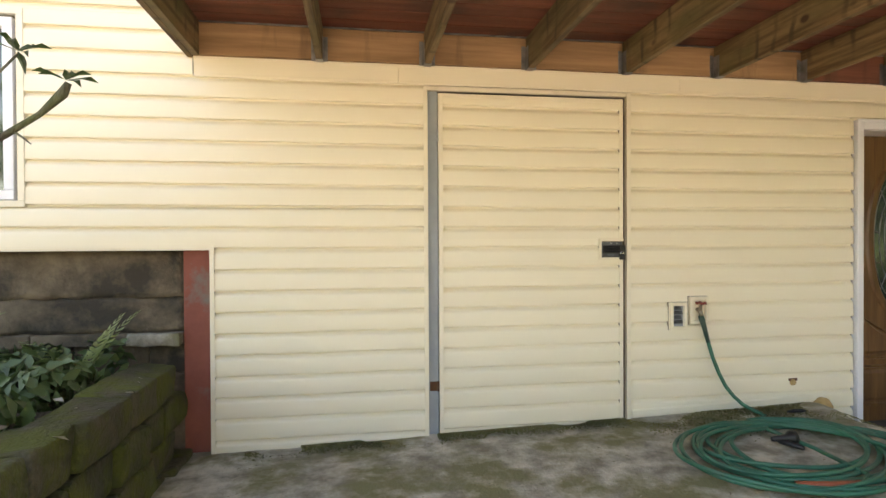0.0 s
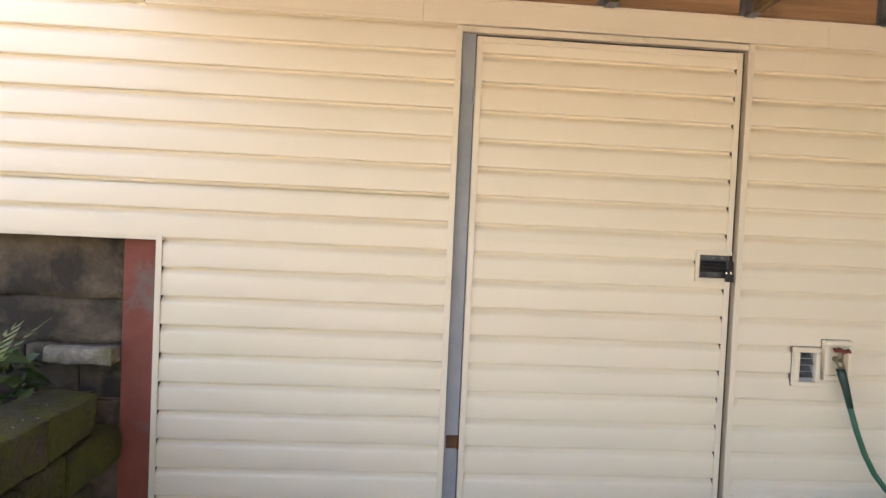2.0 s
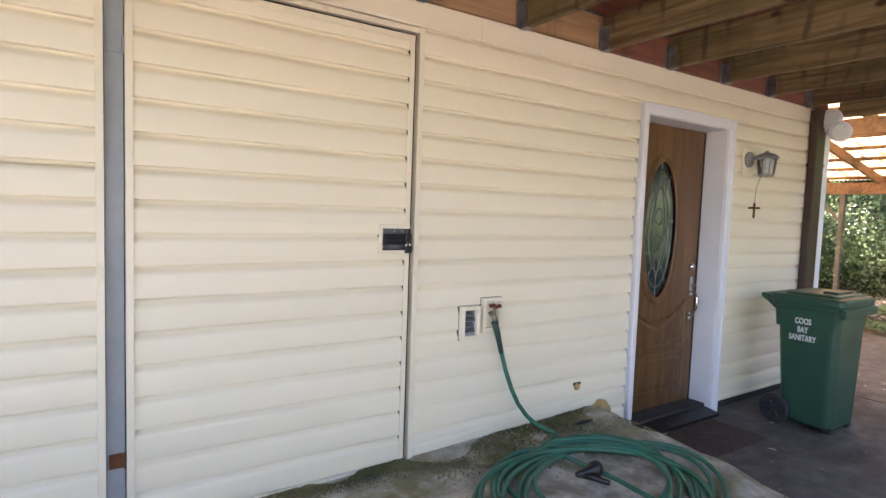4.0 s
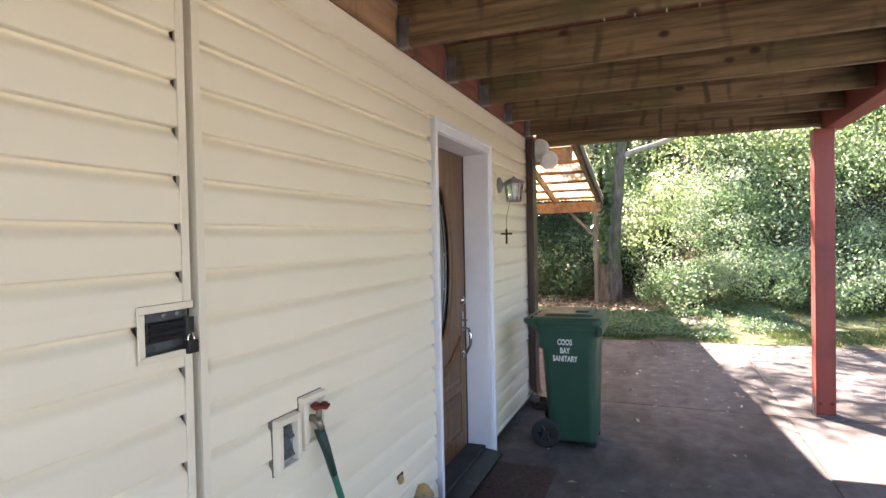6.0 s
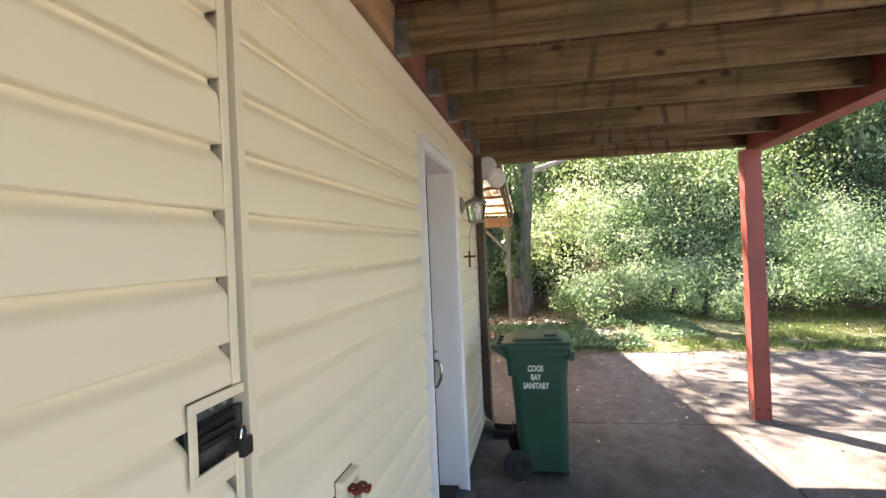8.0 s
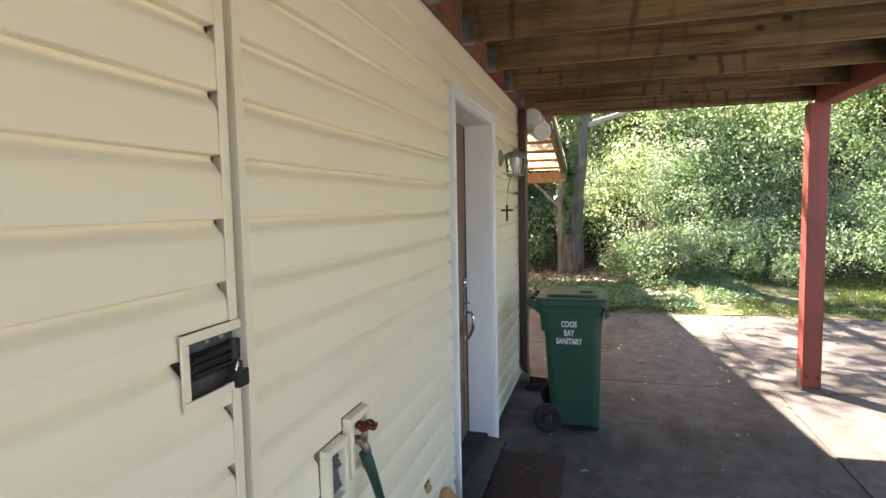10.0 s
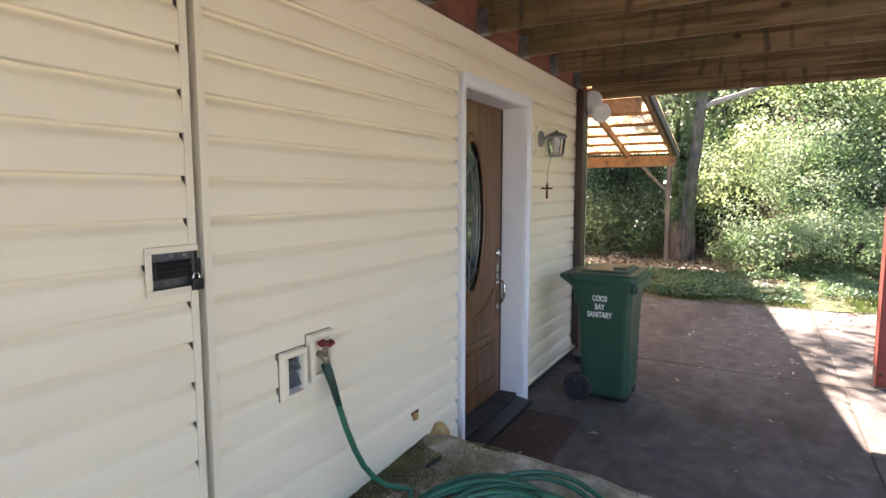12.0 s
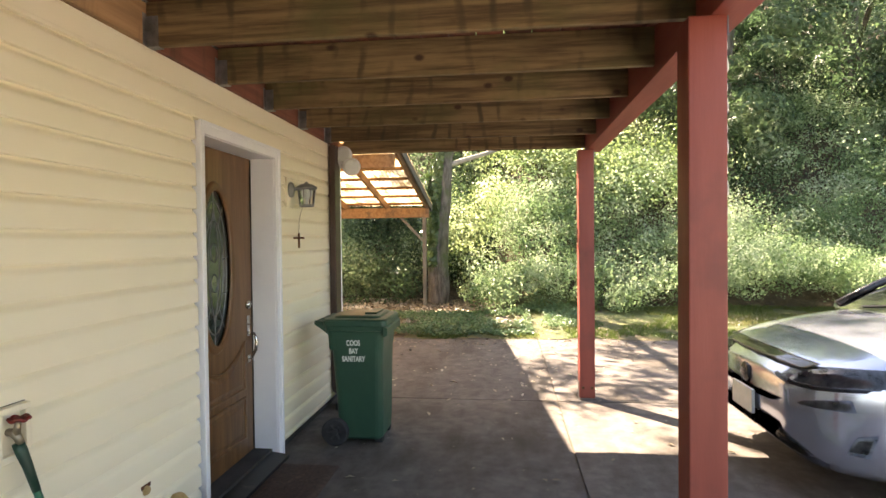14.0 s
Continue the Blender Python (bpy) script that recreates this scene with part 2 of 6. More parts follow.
CAR_TIMBER = surface("carport_timber", (0.26, 0.145, 0.07), (0.16, 0.085, 0.04), 4, 0.8, bump=0.3, stretch=(0.5, 4, 4), c3=(0.07, 0.045, 0.03), scale3=3, lo3=0.52, hi3=0.7)
OLD_POST = surface("grey_old_timber", (0.16, 0.14, 0.115), (0.095, 0.08, 0.065), 4, 0.85, bump=0.4, stretch=(4, 4, 0.5))
# Ramp ends paint shadow darks and pale sun highlights among the leaves.
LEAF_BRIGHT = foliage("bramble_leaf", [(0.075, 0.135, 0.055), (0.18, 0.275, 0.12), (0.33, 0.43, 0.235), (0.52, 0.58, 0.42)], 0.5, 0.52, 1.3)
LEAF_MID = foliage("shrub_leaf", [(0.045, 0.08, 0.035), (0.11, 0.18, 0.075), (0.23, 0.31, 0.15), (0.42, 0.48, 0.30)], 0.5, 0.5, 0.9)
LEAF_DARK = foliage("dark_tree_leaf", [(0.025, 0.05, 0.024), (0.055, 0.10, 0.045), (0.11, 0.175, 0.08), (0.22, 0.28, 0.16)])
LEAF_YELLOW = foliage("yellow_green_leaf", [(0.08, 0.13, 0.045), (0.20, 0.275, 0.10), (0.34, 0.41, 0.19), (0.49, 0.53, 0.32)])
IVY = foliage("ivy_leaf", [(0.025, 0.05, 0.018), (0.05, 0.09, 0.03), (0.085, 0.135, 0.045), (0.15, 0.20, 0.085)], 0.35, 0.2)
GRASS = foliage("grass_blade", [(0.055, 0.095, 0.022), (0.095, 0.145, 0.036), (0.145, 0.185, 0.05), (0.24, 0.215, 0.105)])
GROUND_COVER = foliage("ground_cover_leaf", [(0.04, 0.085, 0.035), (0.07, 0.14, 0.055), (0.12, 0.20, 0.085), (0.20, 0.28, 0.14)], 0.4, 0.3)
DRY = foliage("dry_leaf", [(0.10, 0.07, 0.045), (0.19, 0.145, 0.095), (0.32, 0.275, 0.205), (0.50, 0.46, 0.39)], 0.6, 0.1)
PANE = clear_glass("window_glass")

# ---- mesh helpers ----


def part(name, bm, material, parent=None, label="", smooth=False):
    """Link a bmesh as one mesh object, under a thing or part if one is given."""
    me = bpy.data.meshes.new(name)
    bmesh.ops.recalc_face_normals(bm, faces=bm.faces)
    if smooth:
        for f in bm.faces:
            f.smooth = True
    bm.to_mesh(me)
    bm.free()
    me.materials.append(material)
    ob = new(name, me)
    ob.parent = parent
    if label:
        ob["label"] = label
    return ob


def thing(name, at, label, category, group="", kind=""):
    ob = new(name)
    ob.location = at
    ob.empty_display_size = 0.1
    return tagged(ob, label, category, group, kind)


def box(bm, x0, x1, y0, y1, z0, z1, bevel=0.0):
    r = bmesh.ops.create_cube(bm, size=1.0)
    for v in r["verts"]:
        v.co = Vector(((x0 + x1) / 2 + v.co.x * (x1 - x0), (y0 + y1) / 2 + v.co.y * (y1 - y0), (z0 + z1) / 2 + v.co.z * (z1 - z0)))
    if bevel:
        edges = list({e for v in r["verts"] for e in v.link_edges})
        bmesh.ops.bevel(bm, geom=edges, offset=bevel, segments=2, affect="EDGES", profile=0.6)
    return bm


def cube(*a, bevel=0.0):
    return box(bmesh.new(), *a, bevel=bevel)


def tube(bm, pts, r, seg=8, caps=True, flat=1.0):
    """A round bar along points; r one radius or one for each point."""
    pts = [Vector(p) for p in pts]
    rings, up = [], None
    for i, p in enumerate(pts):
        d = (pts[min(i + 1, len(pts) - 1)] - pts[max(i - 1, 0)]).normalized()
        if up is None:
            up = d.orthogonal().normalized()
        up = (up - d * up.dot(d)).normalized()
        side = d.cross(up)
        rad = r[i] if isinstance(r, (list, tuple)) else r
        rings.append([bm.verts.new(p + (up * math.cos(a) * flat + side * math.sin(a)) * rad) for a in (2 * math.pi * k / seg for k in range(seg))])
    for a, b in zip(rings, rings[1:]):
        for k in range(seg):
            bm.faces.new((a[k], a[(k + 1) % seg], b[(k + 1) % seg], b[k]))
    if caps:
        bm.faces.new(rings[0][::-1])
        bm.faces.new(rings[-1])
    return bm


def disc(bm, centre, axis, r, depth, seg=20):
    c, a = Vector(centre), Vector(axis).normalized()
    return tube(bm, [c - a * depth / 2, c + a * depth / 2], r, seg)


def lathe(bm, centre, profile, seg=20, axis="z"):
    """Turn a profile of (radius, height) round an axis through centre."""
    c, rings = Vector(centre), []
    for r, h in profile:
        ring = []
        for k in range(seg):
            a = 2 * math.pi * k / seg
            u, v = r * math.cos(a), r * math.sin(a)
            ring.append(bm.verts.new(c + (Vector((u, v, h)) if axis == "z" else Vector((u, h, v)) if axis == "y" else Vector((h, u, v)))))
        rings.append(ring)
    for a, b in zip(rings, rings[1:]):
        for k in range(seg):
            bm.faces.new((a[k], a[(k + 1) % seg], b[(k + 1) % seg], b[k]))
    bm.faces.new(rings[0][::-1])
    bm.faces.new(rings[-1])
    return bm


def extrude_x(bm, profile, x0, x1):
    """A closed (y, z) outline drawn out along x."""
    a = [bm.verts.new((x0, y, z)) for y, z in profile]
    b = [bm.verts.new((x1, y, z)) for y, z in profile]
    n = len(profile)
    for i in range(n):
        bm.faces.new((a[i], a[(i + 1) % n], b[(i + 1) % n], b[i]))
    bm.faces.new(a[::-1])
    bm.faces.new(b)
    return bm


def loft(bm, rings, closed=True, caps=True):
    rows = [[bm.verts.new(p) for p in ring] for ring in rings]
    n = len(rows[0])
    for a, b in zip(rows, rows[1:]):
        for k in range(n if closed else n - 1):
            bm.faces.new((a[k], a[(k + 1) % n], b[(k + 1) % n], b[k]))
    if caps:
        bm.faces.new(rows[0][::-1])
        bm.faces.new(rows[-1])
    return bm


def raw(name, verts, faces, material, parent=None, kind="", label="", category=""):
    """A big mesh straight from arrays."""
    me = bpy.data.meshes.new(name)
    me.from_pydata(verts, [], faces)
    me.materials.append(material)
    ob = new(name, me)
    ob.parent = parent
    return tagged(ob, label, category, "", kind)


def smooth01(v):
    v = min(max(v, 0.0), 1.0)
    return v * v * (3 - 2 * v)


# ---- plan ----
W = 3.237           # face of the house wall
PITCH = 0.1205      # siding course
LIP = 2.158         # a course line
DOOR_X0, DOOR_X1, DOOR_Z1 = 0.69, 1.94, 2.24
ENT_X0, ENT_X1, ENT_Z1 = 3.62, 4.53, 2.075
CORNER = 6.11
DECK_Z = 2.375
DECK_X0, DECK_X1 = -0.62, 6.30
DECK_Y = 0.80       # middle of the front beam


def pad_height(x, y):
    h = 0.17 + 0.029 * (x + 0.5)
    h *= smooth01((y - 0.1) / 2.8) * (1 - smooth01((x - 3.2) / 0.5))
    return h


def hill_height(x, y):
    s = x - 10.6 - 3.4 * smooth01((y - 1.0) / 1.6) + 0.35 * math.sin(y * 0.5) + 0.25 * math.sin(y * 1.7)
    if s < 0:
        return 0.0
    return 0.10 * min(s, 1.5) + 0.62 * max(s - 1.5, 0) ** 1.08


# ---- ground ----
gx = [-400, -60, -20, -8] + [-4 + 0.7 * i for i in range(56)] + [40, 60, 120, 400]
gy = [-400, -120, -50, -30] + [-22 + 0.8 * i for i in range(48)] + [22, 40, 120, 400]
gv = [(x, y, min(hill_height(x, y), 26.0) - 0.035 + (0.03 * noise.noise((x * 0.8, y * 0.8, 0)) if x > 9.5 else 0)) for y in gy for x in gx]
gf = [(j * len(gx) + i, j * len(gx) + i + 1, (j + 1) * len(gx) + i + 1, (j + 1) * len(gx) + i) for j in range(len(gy) - 1) for i in range(len(gx) - 1)]
raw("ground", gv, gf, SOIL, None, "structure", "brown soil with leaf litter rising into a hillside", "ground")

drive = thing("pavement", (0, 0, 0), "worn grey concrete driveway slabs with dark joints", "driveway", "", "structure")
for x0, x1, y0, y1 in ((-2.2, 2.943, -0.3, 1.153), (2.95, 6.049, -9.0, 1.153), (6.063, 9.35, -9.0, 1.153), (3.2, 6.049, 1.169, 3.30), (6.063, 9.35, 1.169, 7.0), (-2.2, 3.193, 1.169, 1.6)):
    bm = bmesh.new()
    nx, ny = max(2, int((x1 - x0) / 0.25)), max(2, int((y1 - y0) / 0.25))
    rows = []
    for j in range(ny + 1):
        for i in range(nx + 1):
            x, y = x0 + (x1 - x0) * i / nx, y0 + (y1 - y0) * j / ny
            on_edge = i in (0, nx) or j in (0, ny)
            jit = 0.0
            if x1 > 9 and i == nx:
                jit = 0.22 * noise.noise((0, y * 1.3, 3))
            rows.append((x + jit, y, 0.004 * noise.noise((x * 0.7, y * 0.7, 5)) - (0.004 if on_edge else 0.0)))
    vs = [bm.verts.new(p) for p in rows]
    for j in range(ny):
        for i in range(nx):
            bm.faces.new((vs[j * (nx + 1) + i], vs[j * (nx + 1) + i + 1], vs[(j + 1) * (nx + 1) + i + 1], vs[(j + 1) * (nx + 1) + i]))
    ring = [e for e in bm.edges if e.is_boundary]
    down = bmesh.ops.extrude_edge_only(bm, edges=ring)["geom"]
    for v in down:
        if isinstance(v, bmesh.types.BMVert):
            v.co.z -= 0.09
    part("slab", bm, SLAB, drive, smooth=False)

for ends in ((2.95, 9.3, 1.150, 1.172), (6.046, 6.066, 1.172, 3.2), (6.046, 6.066, -9.0, 1.150)):
    part("joint_filler", cube(*ends, -0.06, -0.011), JOINT, drive, "earth-filled joint")
# Unseen pale ground, added to bounce sunlight onto the wall and deck.
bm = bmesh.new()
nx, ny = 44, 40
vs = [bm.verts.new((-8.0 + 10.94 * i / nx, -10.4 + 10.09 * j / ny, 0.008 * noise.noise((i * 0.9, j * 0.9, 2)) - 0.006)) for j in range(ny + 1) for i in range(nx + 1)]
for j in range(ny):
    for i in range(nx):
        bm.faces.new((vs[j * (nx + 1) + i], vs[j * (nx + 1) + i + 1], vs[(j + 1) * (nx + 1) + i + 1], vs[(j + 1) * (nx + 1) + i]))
tagged(part("ground_yard", bm, BOUNCE_GROUND, None, smooth=True), "unseen pale ground added to bounce light onto wall and deck", "yard", "", "structure")

bm = bmesh.new()
nx, ny = 90, 64
vs = []
for j in range(ny + 1):
    for i in range(nx + 1):
        x, y = -0.72 + 4.5 * i / nx, 0.25 + 3.05 * j / ny
        h = pad_height(x, y)
        n = noise.noise((x * 2.1, y * 2.1, 0)) * 0.010 + noise.noise((x * 7, y * 7, 2)) * 0.006
        if x > 3.0:
            n += 0.03 * noise.noise((x * 4, y * 4, 7)) * smooth01((x - 3.0) / 0.2)
        vs.append(bm.verts.new((x + 0.05 * noise.noise((y * 3, x, 1)) * (i / nx) ** 4, y, h - 0.012 + n * smooth01(h / 0.05))))
for j in range(ny):
    for i in range(nx):
        bm.faces.new((vs[j * (nx + 1) + i], vs[j * (nx + 1) + i + 1], vs[(j + 1) * (nx + 1) + i + 1], vs[(j + 1) * (nx + 1) + i]))
tagged(part("pavement_pad", bm, PAD, None, smooth=True), "mossy grey concrete apron sloping up to the wall", "concrete apron", "", "structure")

# ---- house walls ----
house = thing("wall_south", (0, 0, 0), "cream vinyl clapboard house wall under a deck", "wall", "", "structure")
bm = bmesh.new()
y0, y1 = W + 0.012, W + 0.30
for x0, x1, z0, z1 in ((-4.5, -2.55, 1.31, 5.4), (-2.55, -1.53, 1.31, 1.58), (-2.55, -1.53, 2.55, 5.4), (-1.53, DOOR_X0, 1.31, 5.4), (-0.53, DOOR_X0, 0.0, 1.31),
                       (DOOR_X0, DOOR_X1, DOOR_Z1, 5.4), (DOOR_X1, ENT_X0 - 0.03, 0.0, 5.4), (ENT_X0 - 0.03, ENT_X1 + 0.03, ENT_Z1 + 0.03, 5.4), (ENT_X1 + 0.03, CORNER, 0.06, 5.4)):
    box(bm, x0, x1, y0, y1, z0, z1)
part("backing", bm, SHEATHING_AND_GAP, house)

PROFILE = ((0.0, -0.006), (0.05, -0.006), (0.09, -0.004), (0.14, 0.002), (0.19, 0.0085), (0.24, 0.0130), (0.29, 0.0152), (0.33, 0.0160), (0.945, 0.0180), (0.98, 0.0172), (1.0, 0.0135), (1.0, -0.006))


def courses(x0, x1, z0, z1, parent, face=W, holes=()):
    """Dutch-lap courses over a stretch of wall, each its own strip; holes are (x0, x1, z0, z1)."""
    k = math.ceil((z0 - LIP) / PITCH) - 1
    while LIP + k * PITCH < z1:
        lo, hi = max(LIP + k * PITCH, z0), min(LIP + (k + 1) * PITCH, z1)
        k += 1
        if hi - lo < 0.012:
            continue
        cuts = sorted({lo, hi} | {z for h in holes if h[0] < x1 and h[1] > x0 for z in h[2:] if lo + 0.004 < z < hi - 0.004})
        for c0, c1 in zip(cuts, cuts[1:]):
            spans = [(x0, x1)]
            for hx0, hx1, hz0, hz1 in holes:
                if hz0 < (c0 + c1) / 2 < hz1:
                    spans = [q for a, b in spans for q in ((a, min(b, hx0)), (max(a, hx1), b)) if q[1] - q[0] > 0.01]
            for a, b in spans:
                line = [(face - d, min(max(LIP + k * PITCH - q * PITCH, c0), c1)) for q, d in PROFILE]
                bm = bmesh.new()
                r0 = [bm.verts.new((a, y, z)) for y, z in line]
                r1 = [bm.verts.new((b, y, z)) for y, z in line]
                for i in range(len(line) - 1):
                    if abs(line[i][1] - line[i + 1][1]) > 1e-5 or i in (0, len(line) - 2):
                        if (r0[i].co - r0[i + 1].co).length > 1e-5:
                            f = bm.faces.new((r0[i], r1[i], r1[i + 1], r0[i + 1]))
                            f.smooth = 0 < i < 8
                part("clapboard", bm, VINYL, parent)


def channel(bm, x0, x1, z0, z1, face=W, w=0.022, proud=0.018):
    box(bm, x0, x1, face - proud, face + 0.012, z0, z1, 0.003)


def j_channel(bm, x0, x1, z0, z1, web, face=W):
    """A hollow receiving channel: a thin front lip over the course ends and a web along one side."""
    box(bm, x0, x1, face - 0.0225, face - 0.0185, z0, z1, 0.001)
    a, b = (x0, x0 + 0.004) if web < 0 else (x1 - 0.004, x1)
    box(bm, a, b, face - 0.0185, face + 0.012, z0, z1)


courses(-4.5, 0.668, 1.3145, 2.2785, house, W, [(-2.6, -1.475, 1.54, 2.6)])
courses(-4.5, DECK_X0 - 0.002, 2.2785, 3.7, house, W, [(-2.6, -1.475, 1.54, 2.6)])
courses(-0.520, 0.668, 0.10, 1.3145, house)
courses(DOOR_X1 + 0.022, ENT_X0 - 0.066, 0.12, 2.2785, house, W, [])
courses(ENT_X1 + 0.080, CORNER - 0.056, 0.085, 2.2785, house, W, [(4.735, 4.885, 1.755, 1.975)])
courses(ENT_X0 - 0.066, ENT_X1 + 0.080, 2.158, 2.2785, house)
for x0, x1 in ((DECK_X0, 0.52), (0.5206, 2.30), (2.3006, CORNER)):
    bm = bmesh.new()
    box(bm, x0, x1, W - 0.012, W + 0.012, 2.286, 2.379, 0.003)
    box(bm, x0, x1, W - 0.016, W + 0.012, 2.272, 2.290, 0.004)
    part("frieze_board", bm, VINYL, house)
bm = bmesh.new()
box(bm, DECK_X0, CORNER, W - 0.014, W + 0.012, 2.372, 2.386, 0.002)
part("top_channel", bm, VINYL_TRIM, house)
bm = bmesh.new()
j_channel(bm, 0.665, 0.69, 0.10, 2.265, 1)
j_channel(bm, DOOR_X1, DOOR_X1 + 0.026, 0.10, 2.265, -1)
channel(bm, 0.69, DOOR_X1, DOOR_Z1, DOOR_Z1 + 0.025)
part("door_channel", bm, VINYL_TRIM, house)
bm = bmesh.new()
j_channel(bm, -0.542, -0.517, 0.10, 1.327, -1)
box(bm, -4.5, -0.517, W - 0.016, W + 0.03, 1.303, 1.319, 0.003)
part("opening_channel", bm, VINYL_TRIM, house)
bm = bmesh.new()
channel(bm, CORNER - 0.05, CORNER + 0.03, 0.07, 2.379)
part("corner_post", bm, WHITE, house, "white corner post")
bm = bmesh.new()
box(bm, 4.61, CORNER, W - 0.014, W + 0.012, 0.065, 0.085, 0.003)
box(bm, -0.517, 0.665, W - 0.012, W + 0.012, 0.155, 0.175, 0.003)
part("starter_strip", bm, VINYL_TRIM, house)
# the rest of the house: side wall, far walls, roof
bm = bmesh.new()
box(bm, CORNER - 0.25, CORNER - 0.001, W + 0.30, 12.0, 0.0, 5.4)
box(bm, -4.5, -4.25, W + 0.30, 12.0, 0.0, 5.4)
box(bm, -4.25, CORNER - 0.25, 11.8, 12.0, 0.0, 5.4)
tagged(part("wall_east", bm, VINYL_TRIM), "cream side and rear walls of the house", "wall", "", "structure")
bm = bmesh.new()
extrude_x(bm, [(2.7, 5.35), (7.6, 7.6), (12.5, 5.35), (12.5, 5.5), (7.6, 7.75), (2.7, 5.5)], -5.0, 6.3)
tagged(part("roof", bm, FOUNDATION), "dark house roof above the upper storey", "roof", "", "structure")
bm = bmesh.new()
box(bm, ENT_X0 - 0.1, CORNER, W + 0.02, W + 0.3, -0.02, 0.06)
tagged(part("foundation", bm, FOUNDATION), "dark foundation below the siding", "foundation", "", "structure")

# ---- deck ----
deck = thing("deck", (0, 0, 0), "timber deck overhead with weathered joists and red beam", "deck")
part("ledger", cube(DECK_X0, 3.18, W - 0.038, W + 0.012, DECK_Z + 0.012, DECK_Z + 0.19, bevel=0.003), LEDGER, deck)
part("ledger", cube(3.182, 6.0, W - 0.038, W + 0.012, DECK_Z + 0.012, DECK_Z + 0.19, bevel=0.003), RED_LEDGER, deck, "red stained ledger")
part("flashing", cube(DECK_X0, 6.0, W - 0.045, W + 0.008, DECK_Z + 0.191, DECK_Z + 0.222), GALV, deck)
jm = bmesh.new()
box(jm, -0.019, 0.019, DECK_Y + 0.07, W - 0.04, 0, 0.195, 0.004)
first = None
JX = [DECK_X0 + 0.02] + [0.07 + 0.617 * k for k in range(10)] + [DECK_X1 - 0.02]
for x in JX:
    if first is None:
        first = part("joist", jm, JOIST, deck)
        o = first
    else:
        o = new("joist", first.data)
        o.parent = deck
    o.location = (x, 0, DECK_Z + 0.004 * math.sin(x * 9))
    if x in (JX[0], JX[-1]):
        continue
    bm = bmesh.new()
    for s in (-1, 1):
        box(bm, x + s * 0.021 - 0.001, x + s * 0.021 + 0.001, W - 0.095, W - 0.038, DECK_Z - 0.002, DECK_Z + 0.13)
        box(bm, x + s * 0.034 - 0.012, x + s * 0.034 + 0.012, W - 0.0405, W - 0.0385, DECK_Z, DECK_Z + 0.14)
    box(bm, x - 0.022, x + 0.022, W - 0.095, W - 0.038, DECK_Z - 0.005, DECK_Z - 0.003)
    part("joist_hanger", bm, GALV, deck)
bm = bmesh.new()
box(bm, 0, DECK_X1 - DECK_X0 + 0.04, 0, 0.138, 0, 0.026, 0.003)
board = None
y = 0.62
while y < W - 0.03:
    if board is None:
        board = part("deck_board", bm, DECK_BOARD, deck)
        o = board
    else:
        o = new("deck_board", board.data)
        o.parent = deck
    o.location = (DECK_X0 - 0.02, y, DECK_Z + 0.198)
    y += 0.1445
part("beam", cube(DECK_X0, DECK_X1, DECK_Y - 0.075, DECK_Y + 0.068, 2.325, 2.57, bevel=0.006), RED_BEAM, deck)
part("end_fascia", cube(DECK_X1 + 0.001, DECK_X1 + 0.03, DECK_Y - 0.08, W, DECK_Z - 0.005, 2.60, bevel=0.004), JOIST, deck)
part("left_fascia", cube(DECK_X0 - 0.03, DECK_X0 - 0.001, DECK_Y - 0.08, W, DECK_Z + 0.002, 2.60, bevel=0.004), JOIST, deck)


def post(x):
    p = thing("deck_post", (x, 0.88, 0), "square red painted timber post under the deck beam", "post", "deck posts")
    part("shaft", cube(-0.07, 0.07, -0.07, 0.07, 0.012, 2.325, bevel=0.006), RED_WOOD, p)
    bm = bmesh.new()
    box(bm, -0.075, 0.075, -0.075, 0.075, 0, 0.012)
    for s in (-1, 1):
        box(bm, -0.03, 0.03, s * 0.0725 - 0.002, s * 0.0725 + 0.002, 0.0, 0.16)
    part("post_base", bm, GALV, p, "rusty galvanised post base")
    for s in (-1, 1):
        bm = bmesh.new()
        disc(bm, (-0.076, 0.04 * s, 0.11), (1, 0, 0), 0.014, 0.012, 6)
        part("bolt", bm, RUST, p)
    part("cap_bracket", cube(-0.072, -0.04, -0.073, -0.069, 2.25, 2.32), GALV, p, "galvanised bracket")
    return p


post(6.19)
post(3.05)
chain = thing("rain_chain", (3.045, 0.797, 1.60), "pale scalloped string hanging beside the red post", "hanging string")
PALE = surface("pale_cord", (0.62, 0.60, 0.55), (0.48, 0.46, 0.42), 20, 0.7, bump=0.2)
for i in range(9):
    z = 0.02 + i * 0.078
    bm = bmesh.new()
    tube(bm, [(0.006 * math.sin(2 * math.pi * k / 10), 0.007 * math.cos(2 * math.pi * k / 10) - 0.004 * (i % 2), z + 0.036 * math.sin(2 * math.pi * k / 10 + 0.3)) for k in range(11)], 0.004, 6)
    part("link", bm, PALE, chain, "", True)
part("hook", tube(bmesh.new(), [(0, 0, 0.69), (0, 0.01, 0.72), (0, 0.035, 0.73)], 0.004, 6), GALV, chain)

# ---- shed door ----
shed = thing("door_1", (0, 0, 0), "closed cream clapboard shed door with a black hasp", "door", "", "structure")
part("jamb", cube(0.692, 0.752, W + 0.006, W + 0.05, 0.12, DOOR_Z1, bevel=0.003), GREY_METAL, shed, "grey painted metal jamb strip")
# Near-black block stands in for the shade behind the door gap.
bm = bmesh.new()
box(bm, 0.752, DOOR_X1, W + 0.055, W + 0.30, 0.0, DOOR_Z1)
part("gap_lining", bm, DARK, shed)
part("slab_core", cube(0.757, 1.914, W + 0.013, W + 0.045, 0.205, 2.222), SHEATHING_AND_GAP, shed)
